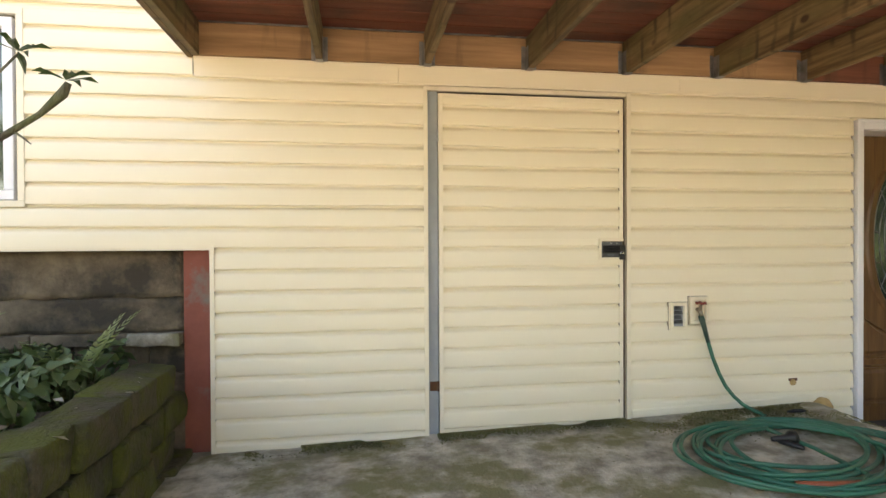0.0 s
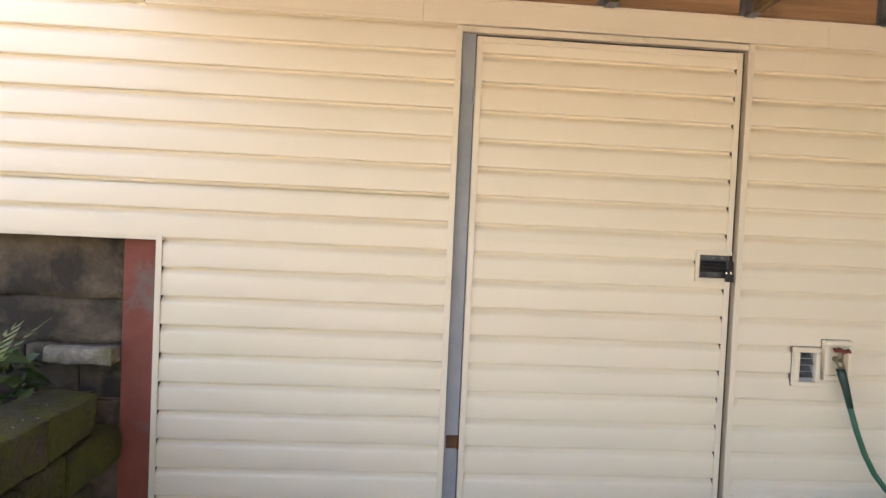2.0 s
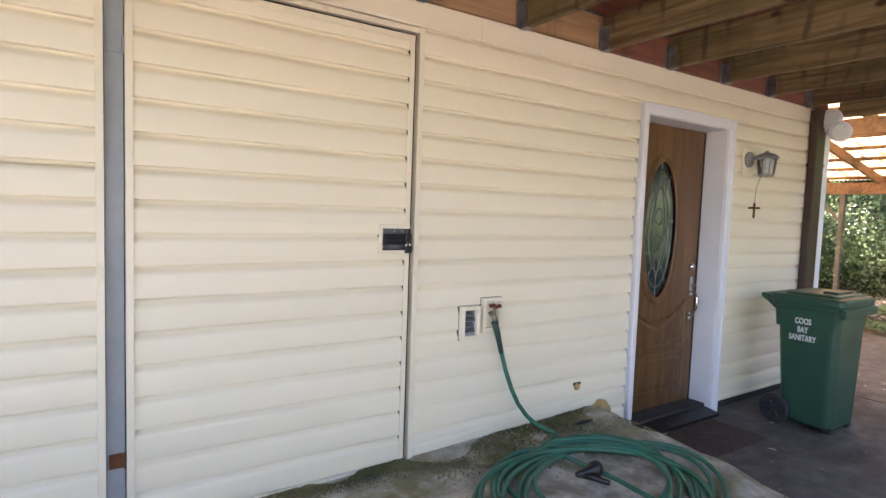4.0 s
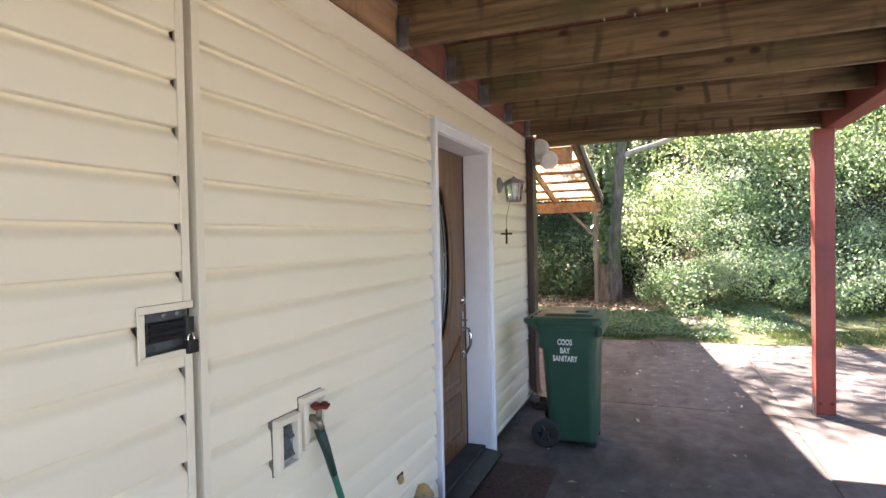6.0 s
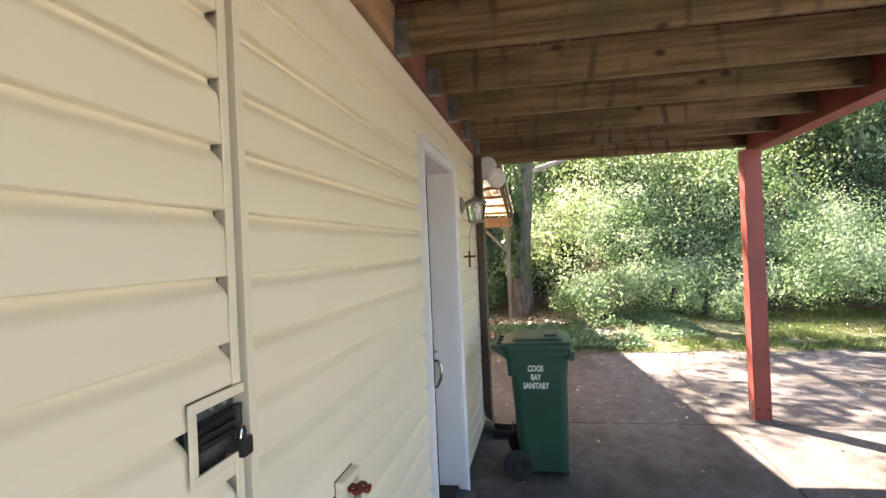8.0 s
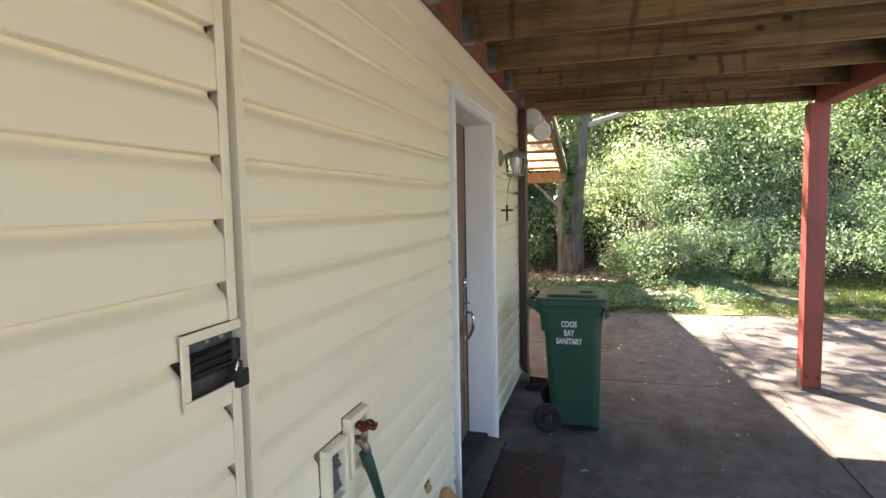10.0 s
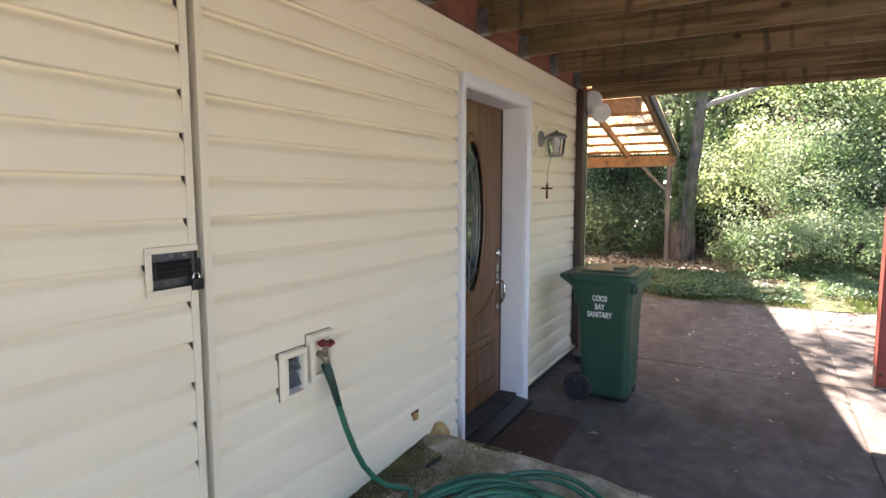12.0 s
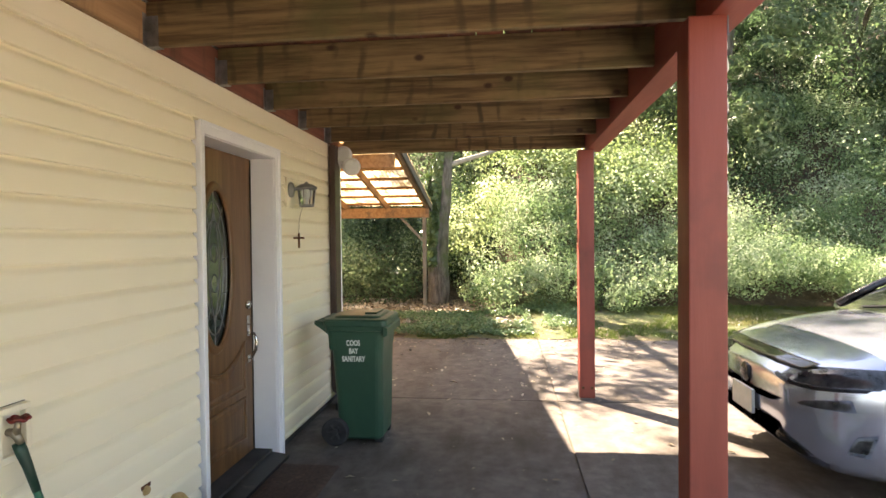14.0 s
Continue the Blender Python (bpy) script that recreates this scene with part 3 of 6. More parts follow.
HX0, HX1, HZ0, HZ1 = 1.752, 1.914, 1.226, 1.360
courses(0.776, 1.895, 0.225, 2.20, shed, W + 0.001, [(HX0 + 0.010, 2.0, HZ0, HZ1)])
bm = bmesh.new()
F = W - 0.017
j_channel(bm, 0.755, 0.780, 0.205, 2.224, -1, W + 0.001)
j_channel(bm, 1.891, 1.915, 0.205, HZ0, 1, W + 0.001)
j_channel(bm, 1.891, 1.915, HZ1, 2.224, 1, W + 0.001)
for z0, z1 in ((2.199, 2.224), (0.205, 0.228)):
    box(bm, 0.780, 1.891, F - 0.004, W + 0.012, z0, z1, 0.003)
part("leaf_channel", bm, VINYL_TRIM, shed)
bm = bmesh.new()
for x0, x1, z0, z1 in ((HX0, HX1, HZ1 - 0.018, HZ1), (HX0, HX1, HZ0, HZ0 + 0.016), (HX0, HX0 + 0.018, HZ0 + 0.016, HZ1 - 0.018)):
    box(bm, x0, x1, F - 0.012, F - 0.006, z0, z1, 0.002)
part("hasp_frame", bm, VINYL_TRIM, shed)
hz = (HZ0 + HZ1) / 2
DULL_STEEL = surface("dull_steel", (0.17, 0.185, 0.20), (0.09, 0.095, 0.10), 18, 0.45, 0.7, bump=0.15, c3=(0.06, 0.05, 0.045), scale3=14, lo3=0.5, hi3=0.65)
hasp = part("hasp", cube(HX0 + 0.02, HX1 + 0.004, W - 0.004, W + 0.006, HZ0 + 0.018, HZ1 - 0.02, bevel=0.002), DULL_STEEL, shed, "dark iron hasp plate")
bm = bmesh.new()
box(bm, HX0 + 0.035, HX1 + 0.018, W - 0.013, W - 0.004, hz - 0.026, hz + 0.024, 0.003)
for dz in (-0.016, 0.0, 0.016):
    tube(bm, [(HX0 + 0.04, W - 0.014, hz + dz), (HX1 - 0.02, W - 0.018, hz + dz)], 0.006, 8)
tube(bm, [(HX1 - 0.012, W - 0.016, hz - 0.03), (HX1 - 0.012, W - 0.016, hz + 0.028)], 0.008, 8)
part("strap", bm, BLACK_IRON, hasp)
for dx, dz in ((0.03, 0.038), (0.03, -0.036), (0.09, 0.038), (0.13, 0.038)):
    bm = bmesh.new()
    lathe(bm, (HX0 + dx, W - 0.005, hz + dz), [(0.007, 0.0), (0.006, -0.003), (0.002, -0.005)], 10, "y")
    part("screw", bm, GALV, hasp)
lock = part("padlock", cube(HX1 - 0.028, HX1 + 0.006, W - 0.040, W - 0.018, HZ0 + 0.002, HZ0 + 0.036, bevel=0.004), BLACK_IRON, shed, "black padlock")
bm = bmesh.new()
tube(bm, [(HX1 - 0.011 + 0.010 * math.cos(a), W - 0.029, HZ0 + 0.034 + 0.020 * math.sin(a)) for a in (math.pi * i / 10 for i in range(11))], 0.0035, 8)
part("shackle", bm, CHROME, lock)
for z in (0.48, 1.97):
    bm = bmesh.new()
    box(bm, 0.70, 0.745, W + 0.001, W + 0.007, z - 0.028, z + 0.028, 0.002)
    tube(bm, [(0.752, W - 0.002, z - 0.03), (0.752, W - 0.002, z + 0.03)], 0.006, 8)
    part("hinge", bm, RUST if z < 1 else GREY_METAL, shed, "rusty hinge" if z < 1 else "")

# ---- vent, tap, hose, pipe stub ----


def surround(name, x0, x1, z0, z1, label, cat):
    t = thing(name, (0, 0, 0), label, cat)
    bm = bmesh.new()
    w = 0.021
    for a, b, c, d in ((x0, x1, z1 - w, z1), (x0, x1, z0, z0 + w), (x0, x0 + w, z0 + w, z1 - w), (x1 - w, x1, z0 + w, z1 - w)):
        box(bm, a, b, W - 0.034, W + 0.006, c, d, 0.004)
    part("frame", bm, VINYL_TRIM, t)
    # Brown plate edge painted in for the shaded outline round the frame.
    part("gasket", cube(x0 - 0.0025, x1 + 0.0025, W - 0.008, W + 0.006, z0 - 0.0025, z1 + 0.0025), SHEATHING_AND_GAP, t, "brown plate painting the shaded gap round the frame")
    t.location.y = -0.012
    return t


part("infill", cube(ENT_X0 - 0.068, ENT_X1 + 0.082, W - 0.006, W + 0.012, 2.138, 2.162), VINYL, house)
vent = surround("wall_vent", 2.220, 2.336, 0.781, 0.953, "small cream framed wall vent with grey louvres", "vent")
part("back_plate", cube(2.24, 2.316, W - 0.011, W - 0.005, 0.80, 0.934), GREY_METAL, vent)
for i in range(4):
    z = 0.82 + i * 0.029
    bm = bmesh.new()
    extrude_x(bm, [(W - 0.011, z + 0.022), (W - 0.023, z), (W - 0.021, z - 0.001), (W - 0.009, z + 0.02)], 2.244, 2.312 - 0.012 * (i % 2))
    part("slat", bm, DULL_STEEL, vent)
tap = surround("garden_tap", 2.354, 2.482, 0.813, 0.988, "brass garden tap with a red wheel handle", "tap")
part("back_plate", cube(2.374, 2.462, W - 0.011, W - 0.005, 0.833, 0.968), VINYL_TRIM, tap)
bm = bmesh.new()
tube(bm, [(2.415, W, 0.905), (2.415, W - 0.025, 0.905), (2.415, W - 0.036, 0.902), (2.417, W - 0.046, 0.886), (2.42, W - 0.052, 0.868)], [0.012, 0.013, 0.015, 0.013, 0.012], 12)
tube(bm, [(2.415, W - 0.04, 0.90), (2.415, W - 0.05, 0.945)], [0.013, 0.008], 10)
part("tap_body", bm, BRASS, tap, "weathered brass tap body", True)
bm = bmesh.new()
c = Vector((2.415, W - 0.052, 0.950))
tube(bm, [c + Vector((0.028 * math.cos(a), 0.028 * math.sin(a), 0.004 * math.cos(5 * a))) for a in (2 * math.pi * i / 30 for i in range(31))], 0.0055, 8)
for k in range(5):
    a = 2 * math.pi * k / 5
    tube(bm, [c, c + Vector((0.027 * math.cos(a), 0.027 * math.sin(a), 0))], 0.004, 6)
RED = surface("red_enamel", (0.26, 0.02, 0.015), (0.16, 0.02, 0.012), 30, 0.5, 0.2, bump=0.1, c3=(0.10, 0.05, 0.03), scale3=25)
part("handle", bm, RED, tap, "red wheel handle", True)

hose = thing("garden_hose", (2.7, 2.65, 0.2), "coiled green garden hose on the mossy concrete", "hose")


def on_pad(x, y, lift):
    return (x - 2.7, y - 2.65, pad_height(x, y) - 0.2 + lift)


rng = random.Random(4)
hp = [(2.42, W - 0.052, 0.870), (2.432, W - 0.075, 0.79), (2.465, W - 0.11, 0.61), (2.53, W - 0.14, 0.44), (2.62, W - 0.18, 0.33), (2.72, W - 0.24, 0.275)]
pts = [(x - 2.7, y - 2.65, z - 0.2) for x, y, z in hp]
turns = 9
for i in range(turns * 22):
    f = i / 22
    a = 1.35 - 2 * math.pi * f
    k = int(f)
    rr = 0.43 + 0.065 * math.sin(k * 2.3 + 0.4) + 0.03 * math.sin(a * 2 + k)
    cx, cy = 2.50 + 0.10 * math.sin(k * 1.7), 2.51 + 0.07 * math.cos(k * 2.9)
    x, y = cx + rr * 1.08 * math.cos(a), cy + rr * 0.80 * math.sin(a)
    pts.append(on_pad(x, y, 0.016 + 0.006 * (k % 4) + 0.006 * math.sin(3 * a + k)))
pts += [on_pad(2.62, 2.20, 0.03), on_pad(2.38, 2.16, 0.022), on_pad(2.14, 2.24, 0.016)]
fine = []
for i in range(len(pts) - 1):
    p0, p1, p2, p3 = (Vector(pts[min(max(i + d, 0), len(pts) - 1)]) for d in (-1, 0, 1, 2))
    for s in (0.0, 0.5):
        fine.append(0.5 * (2 * p1 + (p2 - p0) * s + (2 * p0 - 5 * p1 + 4 * p2 - p3) * s * s + (3 * p1 - p0 - 3 * p2 + p3) * s ** 3))
bm = bmesh.new()
tube(bm, fine, 0.0115, 8)
part("tube", bm, HOSE, hose, "", True)
bm = bmesh.new()
tube(bm, [Vector(p) + Vector((0, 0, 0)) for p in fine[:4]], [0.017, 0.018, 0.015, 0.0125], 12)
part("strain_relief", bm, HOSE_DARK, hose, "dark green rubber sleeve", True)
ORANGE = surface("orange_coupling_plastic", (0.42, 0.10, 0.04), (0.30, 0.07, 0.03), 12, 0.5, bump=0.1)
bm = bmesh.new()
tube(bm, [fine[-3], fine[-2], fine[-1]], [0.016, 0.018, 0.016], 12)
part("coupling", bm, ORANGE, hose, "faded orange hose coupling", True)
scrap = thing("bark_scrap", (2.97, 3.03, pad_height(2.97, 3.03) + 0.008), "dark scrap of bark lying near the wall", "bark")
bm = bmesh.new()
tube(bm, [(-0.06, 0.01, 0.0), (-0.02, 0.0, 0.006), (0.03, -0.004, 0.004), (0.065, 0.006, 0.0)], [0.010, 0.017, 0.015, 0.007], 7, flat=0.6)
part("bark", bm, RUBBER, scrap)
bm = bmesh.new()
loft(bm, [[(x, W - 0.024, h), (x, W + 0.004, h), (x, W + 0.004, h + 0.045), (x, W - 0.020, h + 0.045), (x, W - 0.024, h + 0.036)] for x, h in ((x, pad_height(x, W - 0.03) - 0.004 + 0.012 * smooth01((x - 2.9) / 0.3)) for x in (1.975, 2.3, 2.6, 2.9, 3.1, 3.25))])
part("bottom_strip", bm, VINYL_TRIM, house)
NOZZLE = surface("black_nozzle_plastic", (0.008, 0.008, 0.009), (0.012, 0.012, 0.013), 8, 0.4, bump=0.03)
nz = thing("spray_nozzle", (2.55, 2.60, pad_height(2.55, 2.60) + 0.006), "black plastic hose spray nozzle lying on the concrete", "nozzle")
bm = bmesh.new()
lathe(bm, (0, 0, 0.03), [(0.012, -0.10), (0.018, -0.06), (0.022, -0.02), (0.036, 0.0), (0.038, 0.03), (0.030, 0.035), (0.028, 0.03)], 16, "x")
part("head", bm, NOZZLE, nz, "", True)
bm = bmesh.new()
tube(bm, [(-0.06, 0, 0.02), (-0.02, -0.05, 0.012), (0.0, -0.10, 0.01)], [0.015, 0.013, 0.012], 10)
part("grip", bm, NOZZLE, nz, "", True)
bm = bmesh.new()
disc(bm, (0.032, 0, 0.03), (1, 0, 0), 0.012, 0.012, 12)
part("nozzle_tip", bm, CHROME, nz)
TAN = surface("split_wood", (0.50, 0.34, 0.15), (0.36, 0.22, 0.09), 14, 0.8, bump=0.4)
ps = thing("pipe_stub", (3.10, W, 0.41), "short split brown stub poking through the siding", "pipe stub")
bm = bmesh.new()
lathe(bm, (0, 0, 0), [(0.022, 0.01), (0.024, -0.012), (0.018, -0.03), (0.012, -0.034)], 9, "y")
part("stub", bm, TAN, ps)
part("torn_edge", cube(-0.03, 0.035, -0.019, -0.013, 0.008, 0.026, bevel=0.003), RUST, ps)
bm = bmesh.new()
bmesh.ops.create_icosphere(bm, subdivisions=3, radius=0.06)
for v in bm.verts:
    v.co *= 1 + 0.25 * noise.noise(v.co * 22)
    v.co.z *= 0.8
st = tagged(part("stone", bm, TAN, None, "", True), "rounded tan stone against the siding at the apron's end", "stone")
st.location = (3.31, W - 0.03, 0.255)

# ---- entry door ----
frame_ob = thing("door_2", (0, 0, 0), "brown wooden entry door with an oval leaded glass", "door", "", "structure")
bm = bmesh.new()
x0, x1, zt = ENT_X0 - 0.054, ENT_X1 + 0.07, 2.142
for a, b, c, d in ((x0, ENT_X0 - 0.004, 0.0, zt), (ENT_X1 + 0.004, x1, 0.0, zt), (ENT_X0 - 0.004, ENT_X1 + 0.004, ENT_Z1 + 0.004, zt)):
    box(bm, a, b, W - 0.034, W + 0.012, c, d, 0.005)
for a, b, c, d in ((x0 - 0.004, x0 + 0.018, 0.0, zt + 0.004), (x1 - 0.018, x1 + 0.004, 0.0, zt + 0.004), (x0 + 0.018, x1 - 0.018, zt - 0.016, zt + 0.005)):
    box(bm, a, b, W - 0.043, W - 0.030, c, d, 0.004)
part("casing", bm, WHITE, frame_ob, "white painted casing")
bm = bmesh.new()
for a, b, c, d in ((ENT_X0 - 0.022, ENT_X0, 0.0, ENT_Z1 + 0.02), (ENT_X1, ENT_X1 + 0.022, 0.0, ENT_Z1 + 0.02), (ENT_X0, ENT_X1, ENT_Z1, ENT_Z1 + 0.02)):
    box(bm, a, b, W - 0.018, W + 0.25, c, d)
for a, b, c, d in ((ENT_X0 + 0.0, ENT_X0 + 0.012, 0.05, ENT_Z1), (ENT_X1 - 0.012, ENT_X1, 0.05, ENT_Z1)):
    box(bm, a, b, W + 0.195, W + 0.25, c, d)
part("jamb", bm, WHITE, frame_ob, "white door jamb")
LY = W + 0.15
OX, OZ, OA, OB = 4.045, 1.345, 0.175, 0.475
leaf = bmesh.new()
ring_o, ring_i = [], []
N = 64
for k in range(N):
    a = 2 * math.pi * k / N
    ca, sa = math.cos(a), math.sin(a)
    ring_i.append((OX + OA * ca, OZ + OB * sa))
    s = min((4.528 - OX) / abs(ca) if ca > 1e-6 else (OX - 3.622) / abs(ca) if ca < -1e-6 else 9, (2.072 - OZ) / sa if sa > 1e-6 else (OZ - 0.062) / -sa if sa < -1e-6 else 9)
    ring_o.append((OX + s * ca, OZ + s * sa))
corners = [(3.622, 0.062), (4.528, 0.062), (4.528, 2.072), (3.622, 2.072)]
for cx, cz in corners:
    i = min(range(N), key=lambda q: (ring_o[q][0] - cx) ** 2 + (ring_o[q][1] - cz) ** 2)
    ring_o[i] = (cx, cz)
for yy in (LY, LY + 0.044):
    vo = [leaf.verts.new((x, yy, z)) for x, z in ring_o]
    vi = [leaf.verts.new((x, yy, z)) for x, z in ring_i]
    for k in range(N):
        leaf.faces.new((vo[k], vo[(k + 1) % N], vi[(k + 1) % N], vi[k]))
leaf_ob = part("leaf", leaf, OAK, frame_ob, "brown stained wood leaf")
bm = bmesh.new()
rings = []
for g, d in ((1.0, 0.0), (1.0, -0.012), (1.045, -0.018), (1.10, -0.012), (1.12, -0.016), (1.17, -0.006), (1.19, 0.0)):
    rings.append([(OX + (OA + (g - 1) * 0.30) * math.cos(a), LY + d, OZ + (OB + (g - 1) * 0.30) * math.sin(a)) for a in (2 * math.pi * k / N for k in range(N))])
loft(bm, rings, True, False)
part("oval_moulding", bm, OAK, leaf_ob, "", True)
bm = bmesh.new()
vs = [bm.verts.new((OX + OA * 1.01 * math.cos(2 * math.pi * k / N), LY + 0.012, OZ + OB * 1.01 * math.sin(2 * math.pi * k / N))) for k in range(N)]
bm.faces.new(vs)
LEADED = surface("dark_reflecting_glass", (0.02, 0.028, 0.026), (0.035, 0.045, 0.04), 9, 0.06, bump=0.06, fine=18, spec=1.0, coat=1.0, vary_rough=0.03)
part("pane", bm, LEADED, leaf_ob, "dark leaded glass")
bm = bmesh.new()


def came(p, r=0.0035):
    tube(bm, [(OX + x * OA, LY + 0.010, OZ + z * OB) for x, z in p], r, 6)


for g in (0.86, 0.62):
    came([(g * math.cos(a), g * math.sin(a)) for a in (2 * math.pi * k / 48 for k in range(49))])
for s in (-1, 1):
    came([(s * 0.62 * math.sin(q * math.pi) * (0.5 + 0.2 * q), -0.75 + 1.5 * q) for q in (i / 20 for i in range(21))])
    came([(0, s * 0.62), (0, s * 1.0)])
    came([(s * 0.60, 0.10), (s * 1.0, 0.14)])
    came([(s * 0.60, -0.35), (s * 0.95, -0.32)])
    came([(s * 0.3, 0.52), (s * 0.62, 0.8)])
    came([(s * 0.3, -0.52), (s * 0.62, -0.8)])
came([(0.22 * math.cos(a), 0.12 * math.sin(a) + 0.2) for a in (2 * math.pi * k / 16 for k in range(17))])
came([(0.22 * math.cos(a), 0.12 * math.sin(a) - 0.2) for a in (2 * math.pi * k / 16 for k in range(17))])
part("leading", bm, GALV, leaf_ob, "grey lead cames")


def panel(x0, x1, z0, z1, arch=0.0):
    """A raised panel with a moulded rim and, if asked, a bowed top."""
    def outline(g):
        pts = [(x0 + g, z0 + g), (x1 - g, z0 + g)]
        for i in range(13):
            u = i / 12
            pts.append((x1 - g - (x1 - x0 - 2 * g) * u, z1 - g - arch * math.sin(math.pi * u)))
        return pts
    b = bmesh.new()
    loft(b, [[(x, LY + d, z) for x, z in outline(g)] for g, d in ((0.0, 0.001), (0.004, -0.010), (0.016, -0.012), (0.022, -0.002), (0.035, -0.002), (0.06, -0.011))], True, False)
    top = b.verts[:][-15:]
    b.faces.new(top)
    part("panel", b, OAK, leaf_ob)


panel(3.74, 4.41, 0.17, 0.46)
panel(3.74, 4.41, 0.50, 0.84, 0.15)
hd = part("handle_set", cube(4.435, 4.475, LY - 0.008, LY + 0.001, 0.86, 1.0, bevel=0.003), CHROME, leaf_ob, "polished chrome handle set")
bm = bmesh.new()
lathe(bm, (4.455, LY, 1.075), [(0.030, 0.0), (0.030, -0.008), (0.022, -0.020), (0.012, -0.026)], 18, "y")
part("deadbolt", bm, CHROME, leaf_ob, "chrome deadbolt", True)
bm = bmesh.new()
tube(bm, [(4.455, LY - 0.004, 0.885), (4.455, LY - 0.045, 0.880), (4.455, LY - 0.062, 0.84), (4.455, LY - 0.058, 0.77), (4.455, LY - 0.03, 0.715), (4.455, LY - 0.002, 0.705)],
     [0.008, 0.009, 0.011, 0.011, 0.009, 0.008], 10)
box(bm, 4.435, 4.475, LY - 0.010, LY + 0.001, 0.68, 0.73, 0.003)
box(bm, 4.445, 4.465, LY - 0.04, LY - 0.008, 0.935, 0.945, 0.002)
part("grip", bm, CHROME, hd, "", True)
part("weather_strip", cube(4.515, 4.529, LY - 0.004, LY, 0.062, 2.07), DARK, frame_ob)
SILL = surface("black_threshold", (0.010, 0.010, 0.011), (0.018, 0.017, 0.017), 7, 0.38, 0.2, bump=0.15, c3=(0.09, 0.08, 0.07), scale3=4, lo3=0.6)
bm = bmesh.new()
extrude_x(bm, [(W - 0.10, 0.0), (W - 0.10, 0.022), (W - 0.02, 0.035), (W + 0.12, 0.055), (W + 0.25, 0.06), (W + 0.25, 0.0)], ENT_X0 - 0.002, ENT_X1 + 0.002)
part("threshold", bm, SILL, frame_ob, "black threshold")
# Near-black plate in place of the unlit hall.
part("dark_hall", cube(ENT_X0 - 0.02, ENT_X1 + 0.02, W + 0.26, W + 0.29, 0.0, ENT_Z1 + 0.02), DARK, frame_ob)
mat = thing("door_mat", (4.02, 2.94, 0.0), "worn dark brown door mat lying before the entry door", "door mat")
bm = bmesh.new()
nx, ny = 26, 12
vs = [bm.verts.new((-0.40 + 0.80 * i / nx, -0.20 + 0.40 * j / ny, 0.016 + 0.005 * noise.noise((i * 0.4, j * 0.4, 3)) - (0.012 if i in (0, nx) or j in (0, ny) else 0))) for j in range(ny + 1) for i in range(nx + 1)]
for j in range(ny):
    for i in range(nx):
        bm.faces.new((vs[j * (nx + 1) + i], vs[j * (nx + 1) + i + 1], vs[(j + 1) * (nx + 1) + i + 1], vs[(j + 1) * (nx + 1) + i]))
part("weave", bm, MAT_FIBRE, mat, "", True)

# ---- wall lantern, cross, floodlights, downpipe ----
lan = thing("wall_lantern", (0, 0, 0), "grey metal wall lantern with clear glass panes", "wall lamp")
part("mounting_block", cube(4.738, 4.882, W - 0.030, W + 0.006, 1.758, 1.972, bevel=0.004), VINYL_TRIM, lan, "cream mounting block")
PEWTER = surface("pewter_grey", (0.30, 0.30, 0.29), (0.22, 0.22, 0.215), 12, 0.55, 0.3, bump=0.1)
bm = bmesh.new()
lathe(bm, (4.81, W - 0.03, 1.885), [(0.058, 0.0), (0.056, -0.012), (0.03, -0.022), (0.02, -0.03)], 20, "y")
part("back_plate", bm, PEWTER, lan, "", True)
LX, LYY, LZ = 4.885, W - 0.125, 1.845
bm = bmesh.new()
tube(bm, [(4.81, W - 0.05, 1.885), (4.83, W - 0.09, 1.90), (4.87, LYY, 1.935), (LX, LYY, 1.945), (LX, LYY, 1.925)], [0.013, 0.011, 0.010, 0.010, 0.012], 10)
part("arm", bm, PEWTER, lan, "", True)
bm = bmesh.new()
lathe(bm, (LX, LYY, LZ), [(0.082, 0.050), (0.085, 0.056), (0.072, 0.070), (0.045, 0.084), (0.016, 0.092), (0.009, 0.104), (0.003, 0.108)], 8)
part("cap", bm, PEWTER, lan)
bm = bmesh.new()
lathe(bm, (LX, LYY, LZ), [(0.052, -0.083), (0.058, -0.078), (0.058, -0.068), (0.05, -0.066)], 8)
part("base_ring", bm, PEWTER, lan)
bm = bmesh.new()
for k in range(8):
    a = 2 * math.pi * k / 8
    tube(bm, [(LX + 0.070 * math.cos(a), LYY + 0.070 * math.sin(a), LZ + 0.053), (LX + 0.055 * math.cos(a), LYY + 0.055 * math.sin(a), LZ - 0.07)], 0.0035, 5)
part("cage", bm, PEWTER, lan)
bm = bmesh.new()
lathe(bm, (LX, LYY, LZ), [(0.051, -0.066), (0.066, 0.052)], 8)
g = part("pane", bm, PANE, lan, "clear bevelled glass")
g.visible_shadow = False
bm = bmesh.new()
lathe(bm, (LX, LYY, LZ), [(0.012, -0.06), (0.014, -0.02), (0.026, 0.0), (0.03, 0.02), (0.02, 0.045), (0.012, 0.052)], 12)
part("bulb", bm, PRINT, lan, "white lamp bulb", True)
cr = thing("hanging_cross", (4.865, W - 0.068, 1.515), "small brown cross hanging by a thread from the lantern", "cross")
bm = bmesh.new()
box(bm, -0.005, 0.005, -0.007, 0.007, -0.062, 0.05, 0.002)
box(bm, -0.005, 0.005, -0.042, 0.042, 0.006, 0.021, 0.002)
part("cross", bm, RUST, cr)
bm = bmesh.new()
tube(bm, [(0, 0, 0.05), (0.0, -0.004, 0.15), (0.006, -0.03, 0.252)], 0.0018, 5)
part("thread", bm, RUST, cr)
fl = thing("floodlight", (5.93, 3.10, 2.23), "white twin floodlight fixed at the wall corner", "floodlight")
bm = bmesh.new()
